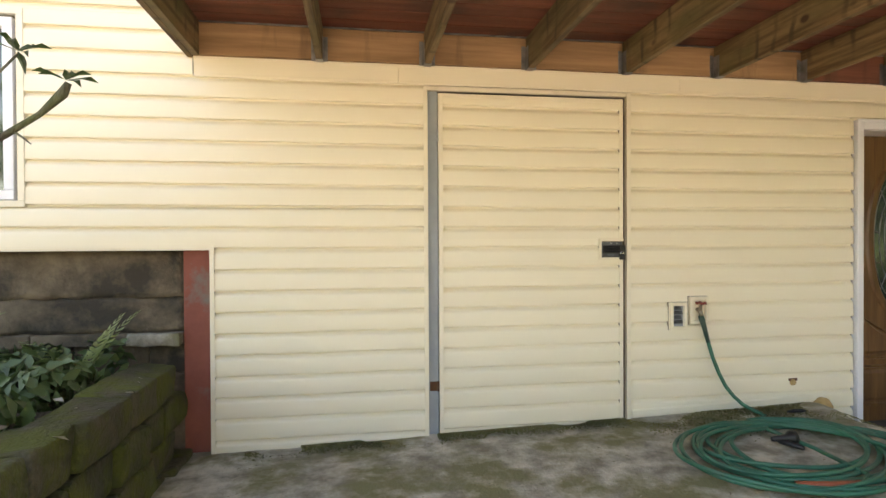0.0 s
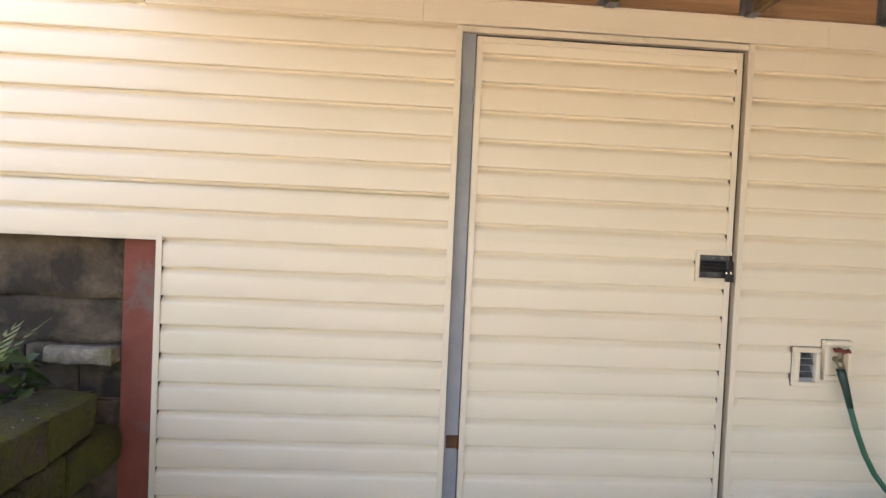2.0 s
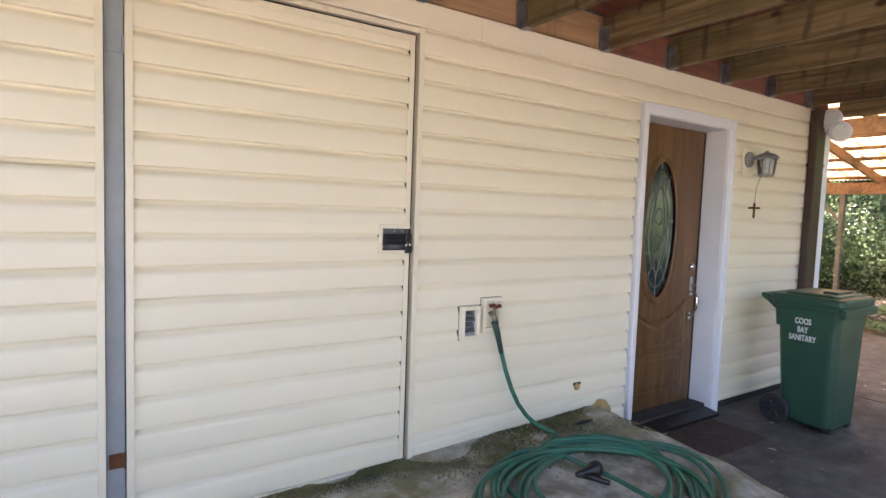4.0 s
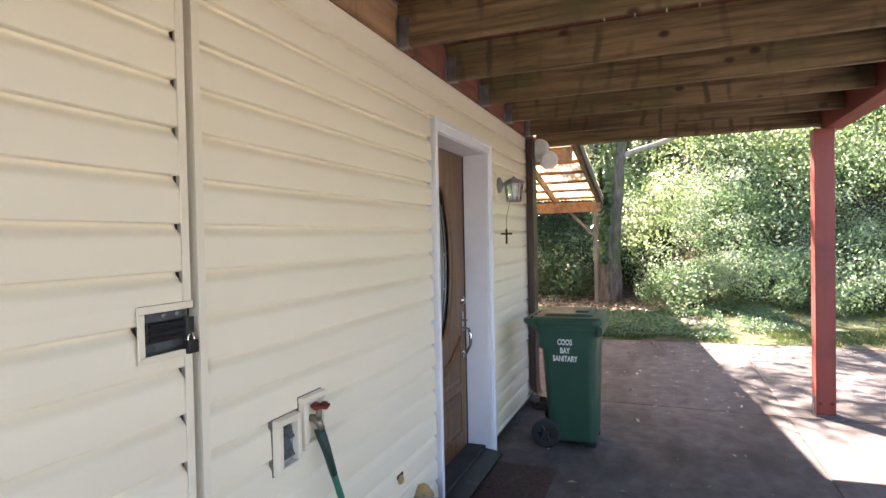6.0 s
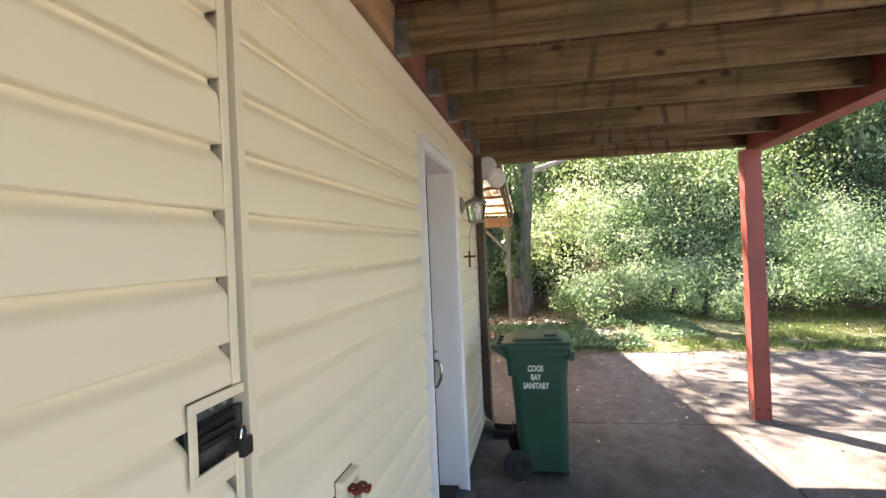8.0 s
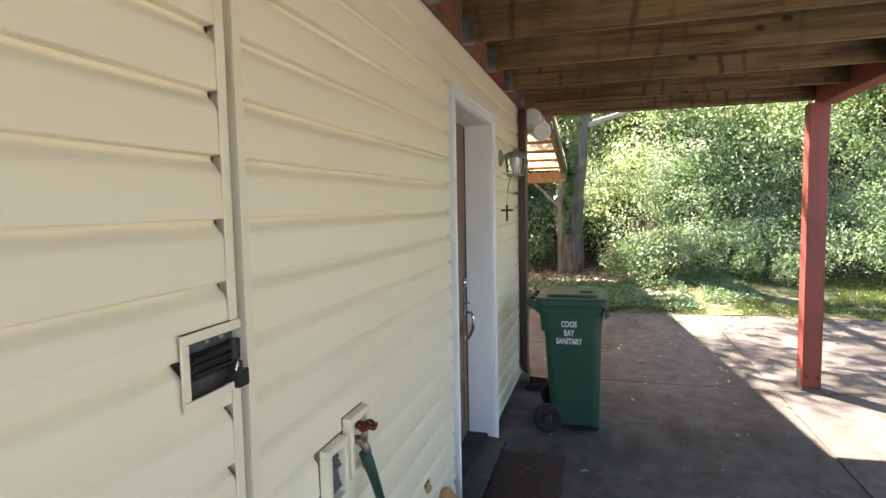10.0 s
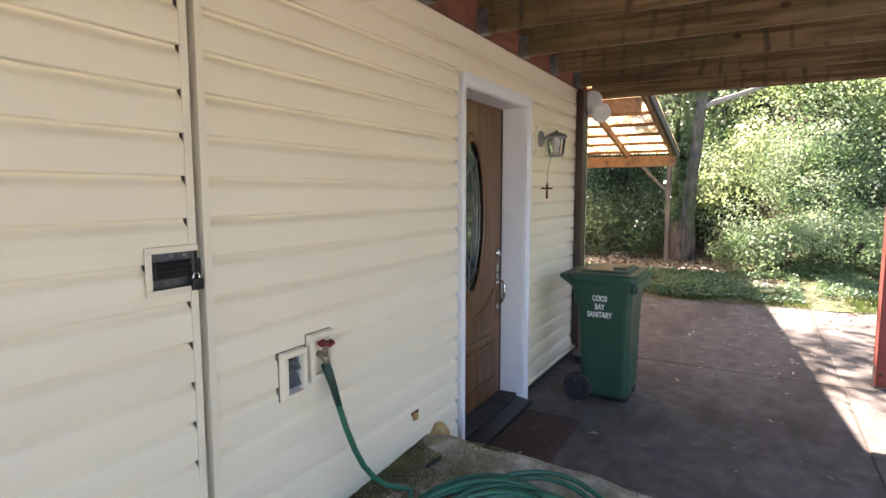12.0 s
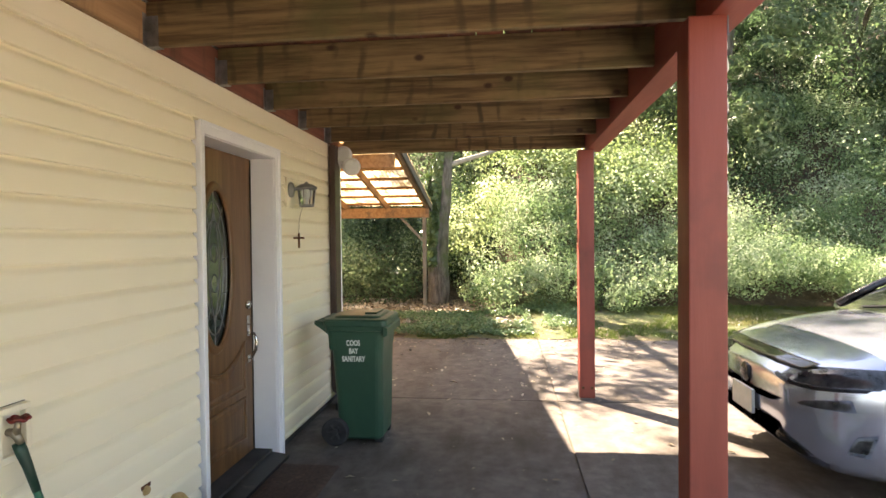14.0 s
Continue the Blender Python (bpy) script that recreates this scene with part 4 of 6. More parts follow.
disc(bm, (-0.02, 0.05, 0.0), (0, 1, 0), 0.05, 0.03, 18)
tube(bm, [(-0.02, 0.04, 0.0), (-0.03, 0.0, 0.0), (-0.03, -0.02, 0.02)], 0.014, 8)
part("mount", bm, WHITE, fl)
for dy, dz, ax in ((0.015, 0.065, (-0.95, -0.15, 0.1)), (-0.06, -0.04, (-0.9, -0.3, -0.25))):
    bm = bmesh.new()
    a = Vector(ax).normalized()
    c = Vector((-0.05, dy, dz))
    tube(bm, [c - a * 0.10, c - a * 0.08, c - a * 0.02, c + a * 0.02, c + a * 0.025], [0.03, 0.05, 0.072, 0.084, 0.081], 24)
    h = part("lamp_head", bm, WHITE, fl, "", True)
    bm = bmesh.new()
    tube(bm, [c + a * 0.026, c + a * 0.032], [0.070, 0.062], 24)
    part("lens", bm, PRINT, h, "frosted lamp lens")
dp = thing("downpipe", (5.82, 3.185, 0.0), "dark brown square downpipe at the wall corner", "downpipe")
part("pipe", cube(-0.08, 0.08, -0.03, 0.03, 0.18, 2.37, bevel=0.010), DOWN, dp)
bm = bmesh.new()
loft(bm, [[(sx * 0.08, cy + sy * 0.03 * c, cz + sy * 0.03 * s) for sx, sy in ((-1, -1), (1, -1), (1, 1), (-1, 1))]
          for cy, cz, c, s in ((0, 0.20, 1, 0), (-0.01, 0.12, 0.9, 0.5), (-0.08, 0.06, 0.6, 0.85), (-0.20, 0.045, 0.1, 1))])
part("elbow", bm, DOWN, dp)
for z in (0.6, 1.9):
    part("strap", cube(-0.084, 0.084, -0.034, 0.035, z, z + 0.025), DOWN, dp)
# Dark tray added where the wall's foot is only a black void.
sp = thing("foot_void_tray", (5.72, 2.98, 0.0), "dark tray added in place of the black void under the downpipe", "splash block")
bm = bmesh.new()
box(bm, -0.10, 0.10, -0.20, 0.16, 0.0, 0.022, 0.005)
box(bm, -0.10, -0.085, -0.20, 0.16, 0.022, 0.06, 0.004)
box(bm, 0.085, 0.10, -0.20, 0.16, 0.022, 0.06, 0.004)
part("tray", bm, RUBBER, sp)

# ---- wheeled bin ----
HUB = surface("grey_hub_plastic", (0.032, 0.032, 0.034), (0.024, 0.024, 0.026), 9, 0.5, bump=0.08)
wb = thing("wheelie_bin", (5.03, 2.70, 0.0), "dark green plastic wheeled bin with white lettering", "wheelie bin")


def rect(hx, y0, y1, z, r=0.04, n=4):
    out = []
    for cx, cy, a0 in ((hx - r, y1 - r, 0), (-hx + r, y1 - r, 90), (-hx + r, y0 + r, 180), (hx - r, y0 + r, 270)):
        for i in range(n + 1):
            a = radians(a0 + 90 * i / n)
            out.append((cx + r * math.cos(a), cy + r * math.sin(a), z))
    return out


bm = bmesh.new()
loft(bm, [rect(0.18, -0.145, 0.16, 0.03, 0.05), rect(0.195, -0.155, 0.175, 0.05, 0.05), rect(0.205, -0.160, 0.19, 0.30, 0.05), rect(0.222, -0.166, 0.21, 0.62, 0.05), rect(0.230, -0.170, 0.22, 0.78, 0.05),
          rect(0.232, -0.175, 0.23, 0.84), rect(0.248, -0.195, 0.255, 0.845), rect(0.25, -0.200, 0.262, 0.885), rect(0.235, -0.185, 0.25, 0.888), rect(0.225, -0.17, 0.235, 0.70)], True, True)
part("body", bm, BIN, wb)
bm = bmesh.new()
loft(bm, [rect(0.258, -0.203, 0.27, 0.878, 0.05), rect(0.262, -0.207, 0.275, 0.884, 0.05), rect(0.262, -0.207, 0.275, 0.915, 0.05), rect(0.25, -0.195, 0.265, 0.928, 0.05),
          rect(0.215, -0.15, 0.20, 0.934, 0.05), rect(0.205, -0.14, 0.19, 0.946, 0.04), rect(0.19, -0.12, 0.17, 0.952, 0.04)])
lid = part("lid", bm, BIN, wb)
bm = bmesh.new()
box(bm, -0.12, 0.12, -0.11, -0.02, 0.951, 0.966, 0.006)
part("lid_ridge", bm, BIN, lid)
bm = bmesh.new()
tube(bm, [(-0.22, 0.325, 0.90), (0.22, 0.325, 0.90)], 0.016, 10)
for x in (-0.21, -0.07, 0.07, 0.21):
    loft(bm, [[(x - 0.014, y, z0), (x + 0.014, y, z0), (x + 0.014, y, z1), (x - 0.014, y, z1)] for y, z0, z1 in ((0.22, 0.80, 0.90), (0.28, 0.85, 0.91), (0.335, 0.885, 0.915))])
part("rear_handle", bm, BIN, wb)
bm = bmesh.new()
loft(bm, [[(x, y0, z0), (x, y1, z1), (x, y1 - 0.0, z1 + 0.05), (x, y0, z0 + 0.08)] for x, y0, z0, y1, z1 in ((-0.255, -0.185, 0.80, -0.215, 0.815), (0.255, -0.185, 0.80, -0.215, 0.815))])
part("front_lip", bm, BIN, wb)
for s in (-1, 1):
    bm = bmesh.new()
    lathe(bm, (s * 0.238, 0.185, 0.10), [(0.060, -0.022), (0.09, -0.024), (0.10, -0.016), (0.10, 0.016), (0.09, 0.024), (0.060, 0.022)], 28, "x")
    bmesh.ops.delete(bm, geom=[f for f in bm.faces if len(f.verts) > 10], context="FACES_ONLY")
    disc(bm, (s * 0.238, 0.185, 0.10), (1, 0, 0), 0.075, 0.008, 28)
    wh = part("wheel", bm, RUBBER, wb, "black wheel")
    bm = bmesh.new()
    lathe(bm, (s * 0.238, 0.185, 0.10), [(0.022, -0.028), (0.024, -0.02), (0.024, 0.02), (0.022, 0.028)], 14, "x")
    for k in range(6):
        a = 2 * math.pi * k / 6
        tube(bm, [(s * 0.238, 0.185 + 0.02 * math.cos(a), 0.10 + 0.02 * math.sin(a)), (s * 0.238, 0.185 + 0.066 * math.cos(a), 0.10 + 0.066 * math.sin(a))], 0.010, 6)
    part("rim", bm, HUB, wh, "grey plastic hub with spokes")
bm = bmesh.new()
tube(bm, [(-0.24, 0.185, 0.10), (0.24, 0.185, 0.10)], 0.011, 10)
part("axle", bm, GALV, wb)
part("foot", cube(-0.16, -0.10, -0.15, -0.09, 0.0, 0.04, bevel=0.006), RUBBER, wb)
part("foot", cube(0.10, 0.16, -0.15, -0.09, 0.0, 0.04, bevel=0.006), RUBBER, wb)


def lettering(text, size, where, turn, material, parent, thick=0.0006):
    cu = bpy.data.curves.new("lettering", "FONT")
    cu.body, cu.size, cu.align_x, cu.extrude, cu.offset = text, size, "CENTER", thick, 0.0018
    ob = new("lettering", cu)
    dg = bpy.context.evaluated_depsgraph_get()
    me = bpy.data.meshes.new_from_object(ob.evaluated_get(dg))
    bpy.data.objects.remove(ob)
    ob = new("lettering", me)
    me.materials.clear()
    me.materials.append(material)
    ob.parent = parent
    ob.matrix_local = Matrix.Translation(where) @ turn @ Matrix.Diagonal((0.66, 1, 1, 1))
    ob["label"] = "white printed lettering"


TURN_W = Matrix(((0, 0, -1, 0), (-1, 0, 0, 0), (0, 1, 0, 0), (0, 0, 0, 1)))
for word, z in (("COOS", 0.735), ("BAY", 0.675), ("SANITARY", 0.617)):
    lettering(word, 0.056, (-0.2242 - (z - 0.62) * 0.05, 0.045, z), TURN_W @ Matrix.Rotation(radians(2.9), 4, "X"), PRINT, wb)

# ---- foundation, planter and window on the low side ----
fw = thing("wall_foundation", (0, 0, 0), "stained grey block foundation below the siding", "foundation wall", "", "structure")
part("core", cube(-4.5, -0.545, W + 0.10, W + 0.34, 0.0, 1.308), MORTAR, fw)
for r, z in enumerate((0.0, 0.20, 0.40, 0.60)):
    for i in range(10):
        x1 = -0.70 - 0.40 * i + (0.2 if r % 2 else 0)
        if min(x1, -0.70) - max(x1 - 0.39, -4.5) > 0.05 and z > 0.3:
            part("block", cube(max(x1 - 0.392, -4.5), min(x1, -0.70), W + 0.086, W + 0.12, z + 0.006, z + 0.194, bevel=0.006), BLOCK, fw)
for i in range(10):
    x1 = -0.70 - 0.40 * i
    part("ledge_block", cube(x1 - 0.394, x1, W + 0.045, W + 0.12, 0.77, 0.838, bevel=0.008), BLOCK, fw)
for z0, z1, proud in ((0.842, 1.034, 0.088), (1.038, 1.302, 0.082)):
    bm = bmesh.new()
    nx, ny = 76, 6
    vs = [bm.verts.new((-4.5 + 3.8 * i / nx, W + proud + 0.014 * noise.noise((i * 0.35, j * 0.6, z0 * 9)), z0 + (z1 - z0) * j / ny + (0.010 * noise.noise((i * 0.5, 0, z0)) if j in (0, ny) else 0)))
          for j in range(ny + 1) for i in range(nx + 1)]
    for j in range(ny):
        for i in range(nx):
            bm.faces.new((vs[j * (nx + 1) + i], vs[j * (nx + 1) + i + 1], vs[(j + 1) * (nx + 1) + i + 1], vs[(j + 1) * (nx + 1) + i]))
    rim = [e for e in bm.edges if e.is_boundary]
    for v in bmesh.ops.extrude_edge_only(bm, edges=rim)["geom"]:
        if isinstance(v, bmesh.types.BMVert):
            v.co.y = W + 0.11
    part("parge_coat", bm, BLOCK, fw, "cracked brown-grey render", True)
bm = bmesh.new()
box(bm, -0.98, -0.70, W - 0.03, W + 0.044, 0.775, 0.842, 0.01)
bmesh.ops.subdivide_edges(bm, edges=bm.edges[:], cuts=2, use_grid_fill=True)
for v in bm.verts:
    v.co += Vector((noise.noise(v.co * 13), 0, noise.noise(v.co * 13 + Vector((4, 0, 0))))) * 0.016
part("broken_ledge", bm, PAD, fw, "pale broken concrete ledge")
RED_OLD = surface("old_red_paint", (0.26, 0.075, 0.05), (0.21, 0.058, 0.04), 5, 0.8, bump=0.3, c3=(0.17, 0.14, 0.12), scale3=3.2, lo3=0.56, hi3=0.68)
bm = bmesh.new()
box(bm, -0.695, -0.543, W + 0.03, W + 0.13, 0.05, 1.307, 0.006)
tagged(part("pilaster", bm, RED_OLD), "peeling red painted pilaster beside the siding", "pilaster", "", "structure")

planter = thing("planter_wall", (-0.77, 2.2, 0.0), "low mossy block retaining wall round a planting bed", "retaining wall")
rng = random.Random(11)
for r in range(4):
    z0 = 0.02 + 0.175 * r
    y = 1.06 - (0.17 if r % 2 else 0.0)
    while y > -2.6:
        ln = rng.uniform(0.26, 0.40)
        bm = bmesh.new()
        box(bm, -0.12 + rng.uniform(-0.012, 0.012), 0.105 + rng.uniform(-0.025, 0.02), max(y - ln, -2.7), y - 0.012, z0, z0 + 0.166 + rng.uniform(-0.008, 0.006), 0.018)
        bmesh.ops.subdivide_edges(bm, edges=bm.edges[:], cuts=2, use_grid_fill=True)
        for v in bm.verts:
            v.co += Vector((noise.noise(v.co * 7), noise.noise(v.co * 7 + Vector((5, 0, 0))), noise.noise(v.co * 7 + Vector((0, 9, 0))))) * 0.02
        part("block", bm, MOSS_BLOCK, planter, "", True)
        y -= ln
bm = bmesh.new()
nx, ny = 20, 50
vs = []
for j in range(ny + 1):
    for i in range(nx + 1):
        x, y = -3.6 + 2.79 * i / nx, -0.6 + 3.88 * j / ny
        vs.append(bm.verts.new((x, y, 0.64 + 0.05 * noise.noise((x * 3, y * 3, 0)) + 0.02 * noise.noise((x * 11, y * 11, 0)))))
for j in range(ny):
    for i in range(nx):
        bm.faces.new((vs[j * (nx + 1) + i], vs[j * (nx + 1) + i + 1], vs[(j + 1) * (nx + 1) + i + 1], vs[(j + 1) * (nx + 1) + i]))
tagged(part("ground_bed", bm, SOIL, None, "", True), "dark soil of a raised planting bed", "planting bed", "", "structure")

win = thing("window_1", (0, 0, 0), "white framed window in the cream siding", "window", "", "structure")
bm = bmesh.new()
for a, b, c, d in ((-2.6, -1.475, 1.54, 1.575), (-2.6, -1.475, 2.565, 2.60), (-2.6, -2.565, 1.575, 2.565), (-1.51, -1.475, 1.575, 2.565)):
    box(bm, a, b, W - 0.022, W + 0.012, c, d, 0.003)
part("channel", bm, VINYL_TRIM, win)
bm = bmesh.new()
for a, b, c, d in ((-2.55, -1.53, 1.58, 1.63), (-2.55, -1.53, 2.50, 2.55), (-2.55, -2.50, 1.63, 2.50), (-1.58, -1.53, 1.63, 2.50), (-2.06, -2.02, 1.63, 2.50)):
    box(bm, a, b, W - 0.016, W + 0.08, c, d, 0.004)
part("window_frame", bm, WHITE, win)
part("pane", cube(-2.50, -1.58, W + 0.03, W + 0.036, 1.63, 2.50), LEADED, win)
# Near-black sheet stands in for the unlit room behind the pane.
part("blind", cube(-2.54, -1.54, W + 0.10, W + 0.11, 1.59, 2.54), DARK, win)


def leaves_mesh(name, spots, size, material, parent=None, seed=1, droop=0.0, narrow=0.55, label="", category="", kind="stuff", fold=0.12, loose=0.5):
    """Many small folded leaves at spots (N, 3) with normals (N, 3)."""
    rg = np.random.RandomState(seed)
    p, nrm = spots
    n = len(p)
    nrm = nrm + rg.normal(0, loose, (n, 3))
    nrm /= np.linalg.norm(nrm, axis=1)[:, None] + 1e-9
    t = rg.normal(0, 1, (n, 3))
    t[:, 2] -= droop
    t -= nrm * np.sum(t * nrm, axis=1)[:, None]
    t /= np.linalg.norm(t, axis=1)[:, None] + 1e-9
    s = np.cross(nrm, t)
    ln = (size * rg.uniform(0.6, 1.35, n))[:, None]
    v = np.empty((n, 4, 3))
    v[:, 0] = p - t * ln * 0.5
    v[:, 1] = p + s * ln * narrow * 0.5 + nrm * ln * fold
    v[:, 2] = p + t * ln * 0.5
    v[:, 3] = p - s * ln * narrow * 0.5 + nrm * ln * fold
    me = bpy.data.meshes.new(name)
    me.vertices.add(4 * n)
    me.vertices.foreach_set("co", v.reshape(-1))
    idx = (np.arange(n) * 4)[:, None]
    tri = np.concatenate([idx, idx + 1, idx + 2, idx, idx + 2, idx + 3], axis=1).reshape(-1)
    me.loops.add(6 * n)
    me.loops.foreach_set("vertex_index", tri)
    me.polygons.add(2 * n)
    me.polygons.foreach_set("loop_start", np.arange(2 * n) * 3)
    me.update(calc_edges=True)
    me.materials.append(material)
    ob = new(name, me)
    ob.parent = parent
    return tagged(ob, label, category, "", kind)


def clump(centres, radii, per, seed, squash=0.8):
    """Points on and in uneven balls of growth, with outward normals."""
    rg = np.random.RandomState(seed)
    k = np.repeat(np.arange(len(centres)), per)
    d = rg.normal(0, 1, (len(k), 3))
    d /= np.linalg.norm(d, axis=1)[:, None]
    r = np.array(radii)[k][:, None] * (0.55 + 0.5 * rg.rand(len(k), 1) ** 0.6)
    return np.array(centres)[k] + d * r * np.array([1, 1, squash]), d


rg = np.random.RandomState(5)
cs = [(x, y, 0.71) for x, y in zip(rg.uniform(-2.6, -0.98, 90), rg.uniform(0.8, 3.15, 90))]
leaves_mesh("bed_plants", clump(cs, rg.uniform(0.07, 0.19, 90), 70, 6), 0.085, IVY, None, 7, 0.2, 0.5, "low dark green plants growing in the raised bed", "plants")
rg = np.random.RandomState(6)
n = 160
leaves_mesh("bed_litter", (np.stack([rg.uniform(-2.2, -0.68, n), rg.uniform(0.4, 3.2, n), np.full(n, 0.70)], 1), np.tile((0, 0, 1.0), (n, 1))), 0.045, DRY, None, 8, 0, 0.6,
            "dry brown leaves lying on the planting bed", "leaf litter")


def fern(at, n, length, seed, label):
    f = thing("fern", at, label, "fern", "ferns in the bed")
    r = random.Random(seed)
    for k in range(n):
        a, lift = r.uniform(0, 6.28), r.uniform(0.5, 1.25)
        bm = bmesh.new()
        prev = Vector((0, 0, 0))
        d = Vector((math.cos(a) * math.cos(lift), math.sin(a) * math.cos(lift), math.sin(lift)))
        steps = 12
        ln = length * r.uniform(0.7, 1.1)
        for i in range(steps):
            d = (d + Vector((0, 0, -0.06))).normalized()
            nxt = prev + d * ln / steps
            side = d.cross(Vector((0, 0, 1))).normalized()
            w = 0.09 * ln * 2 * math.sin(math.pi * (0.12 + 0.86 * i / steps))
            for s in (-1, 1):
                q = [prev, prev + d * 0.012, nxt + side * s * w + d * 0.02, nxt + side * s * w - d * 0.004]
                bm.faces.new([bm.verts.new(p + Vector((0, 0, -0.1 * w if i2 > 1 else 0))) for i2, p in enumerate(q)])
            prev = nxt
        part("frond", bm, LEAF_YELLOW, f)


fern((-1.08, 2.92, 0.66), 7, 0.42, 2, "yellow-green fern growing in the raised bed")
fern((-1.75, 2.75, 0.66), 9, 0.5, 3, "yellow-green fern growing in the raised bed")

bush = thing("rhododendron_branch", (-1.5, 2.2, 0.66), "knobbly bare shrub branch with a few narrow leaves", "shrub")
bm = bmesh.new()
tube(bm, [(0.0, 0.1, -0.02), (0.03, 0.08, 0.5), (0.18, 0.05, 0.90), (0.50, 0.02, 1.09), (0.62, 0.0, 1.16), (0.70, 0.0, 1.24), (0.72, 0.0, 1.28)], [0.03, 0.024, 0.017, 0.013, 0.011, 0.020, 0.012], 8)
tube(bm, [(0.52, 0.02, 1.10), (0.56, 0.0, 1.075), (0.59, 0.0, 1.05)], [0.006, 0.004, 0.002], 6)
tube(bm, [(0.30, 0.03, 0.97), (0.46, 0.0, 1.28), (0.55, 0.0, 1.38)], [0.009, 0.006, 0.004], 6)
part("stem", bm, BARK, bush, "", True)
rr = random.Random(3)
for cx, cz in ((0.71, 1.29), (0.55, 1.39), (0.40, 1.22)):
    for k in range(7):
        a, e = rr.uniform(0, 6.28), rr.uniform(-0.2, 0.7)
        d = Vector((math.cos(a) * math.cos(e), math.sin(a) * math.cos(e), math.sin(e)))
        s = d.cross(Vector((0, 0, 1))).normalized() * 0.014
        p = Vector((cx, 0, cz))
        L = rr.uniform(0.09, 0.14)
        bm = bmesh.new()
        a0, a1, a2, a3, b1, b3, m1 = (bm.verts.new(q) for q in (p, p + d * L * 0.3 + s, p + d * L - Vector((0, 0, 0.03)), p + d * L * 0.3 - s, p + d * L * 0.7 + s * 0.8, p + d * L * 0.7 - s * 0.8, p + d * L * 0.5 - Vector((0, 0, 0.006))))
        for f in ((a0, a1, m1), (a1, b1, m1), (b1, a2, m1), (a2, b3, m1), (b3, a3, m1), (a3, a0, m1)):
            bm.faces.new(f)
        part("leaf", bm, IVY, bush)

# ---- carport beside the house ----
cp = thing("carport", (0, 0, 0), "timber carport with a translucent corrugated roof", "carport")
CX0, CX1, CY0, CY1 = 6.05, 13.5, 3.33, 8.2
CZ0, CZ1 = 3.84, 2.32


def roof_z(x):
    return CZ0 + (CZ1 - CZ0) * (x - CX0) / (CX1 - CX0)


def slanted(bm, x0, x1, y0, y1, low, high):
    """A timber that follows the slope of the roof between two heights below it."""
    return loft(bm, [[(x, y0, roof_z(x) + low), (x, y1, roof_z(x) + low), (x, y1, roof_z(x) + high), (x, y0, roof_z(x) + high)] for x in (x0, x1)])


for y in (CY0 + 0.02, 4.25, 5.2, 6.15, 7.1, 8.1):
    bm = bmesh.new()
    slanted(bm, CX0, CX1, y, y + 0.045, -0.20, -0.05)
    part("rafter", bm, CAR_TIMBER, cp)
for i in range(13):
    x = CX0 + 0.05 + i * 0.6
    bm = bmesh.new()
    slanted(bm, x, x + 0.07, CY0, CY1, -0.05, -0.012)
    part("purlin", bm, CAR_TIMBER, cp)
ROOFING = bpy.data.materials.new("translucent_roofing")
ROOFING.use_nodes = True
t = ROOFING.node_tree
tr = t.nodes.new("ShaderNodeBsdfTranslucent")
n = nd(t, "TexNoise", Scale=4.0, Detail=6.0)
cn = t.nodes.new("ShaderNodeTexCoord")
t.links.new(cn.outputs["Object"], n.inputs["Vector"])
t.links.new(blend(t, spread(t, n.outputs["Fac"], 0.36, 0.62), (0.66, 0.52, 0.34), (0.30, 0.19, 0.09)), tr.inputs["Color"])
mx = t.nodes.new("ShaderNodeMixShader")
mx.inputs[0].default_value = 0.75
t.nodes["Principled BSDF"].inputs["Base Color"].default_value = (0.75, 0.7, 0.6, 1)
t.nodes["Principled BSDF"].inputs["Roughness"].default_value = 0.4
t.links.new(t.nodes["Principled BSDF"].outputs[0], mx.inputs[1])
t.links.new(tr.outputs[0], mx.inputs[2])
t.links.new(mx.outputs[0], t.nodes["Material Output"].inputs["Surface"])
for k in range(6):
    y0 = CY0 - 0.05 + k * 0.84
    bm = bmesh.new()
    cols = []
    for i in range(57):
        y = y0 + 0.86 * i / 56
        dz = 0.012 * math.sin(y * 2 * math.pi / 0.076) + 0.003 * k % 0.004
        cols.append([bm.verts.new((x, y, roof_z(x) + dz)) for x in (CX0 - 0.02, CX1 + 0.12)])
    for a, b in zip(cols, cols[1:]):
        bm.faces.new((a[0], b[0], b[1], a[1]))
    part("roof_sheet", bm, ROOFING, cp, "", True)
bm = bmesh.new()
slanted(bm, CX0, CX1 + 0.1, CY0 - 0.035, CY0 - 0.005, -0.14, 0.03)
part("barge_board", bm, OLD_POST, cp, "grey weathered barge board")
part("eave_beam", cube(13.15, 13.25, CY0 - 0.02, CY1, 2.0, 2.22, bevel=0.005), CAR_TIMBER, cp)
part("middle_beam", cube(9.6, 9.7, CY0 + 0.05, CY1, 2.66, 2.88, bevel=0.005), CAR_TIMBER, cp)
for y in (CY0 + 0.09, 5.8, CY1 - 0.1):
    zg = hill_height(13.2, y) - 0.1
    part("post", cube(13.15, 13.25, y - 0.04, y + 0.04, zg, 2.0, bevel=0.005), OLD_POST, cp, "grey weathered post")
    bm = bmesh.new()
    tube(bm, [(13.2, y, 1.45), (13.2, y + 0.55, 2.02)], 0.04, 4)
    part("brace", bm, OLD_POST, cp)
part("post", cube(9.6, 9.7, CY1 - 0.15, CY1 - 0.05, 0, 2.66), OLD_POST, cp)

# ---- trees ----


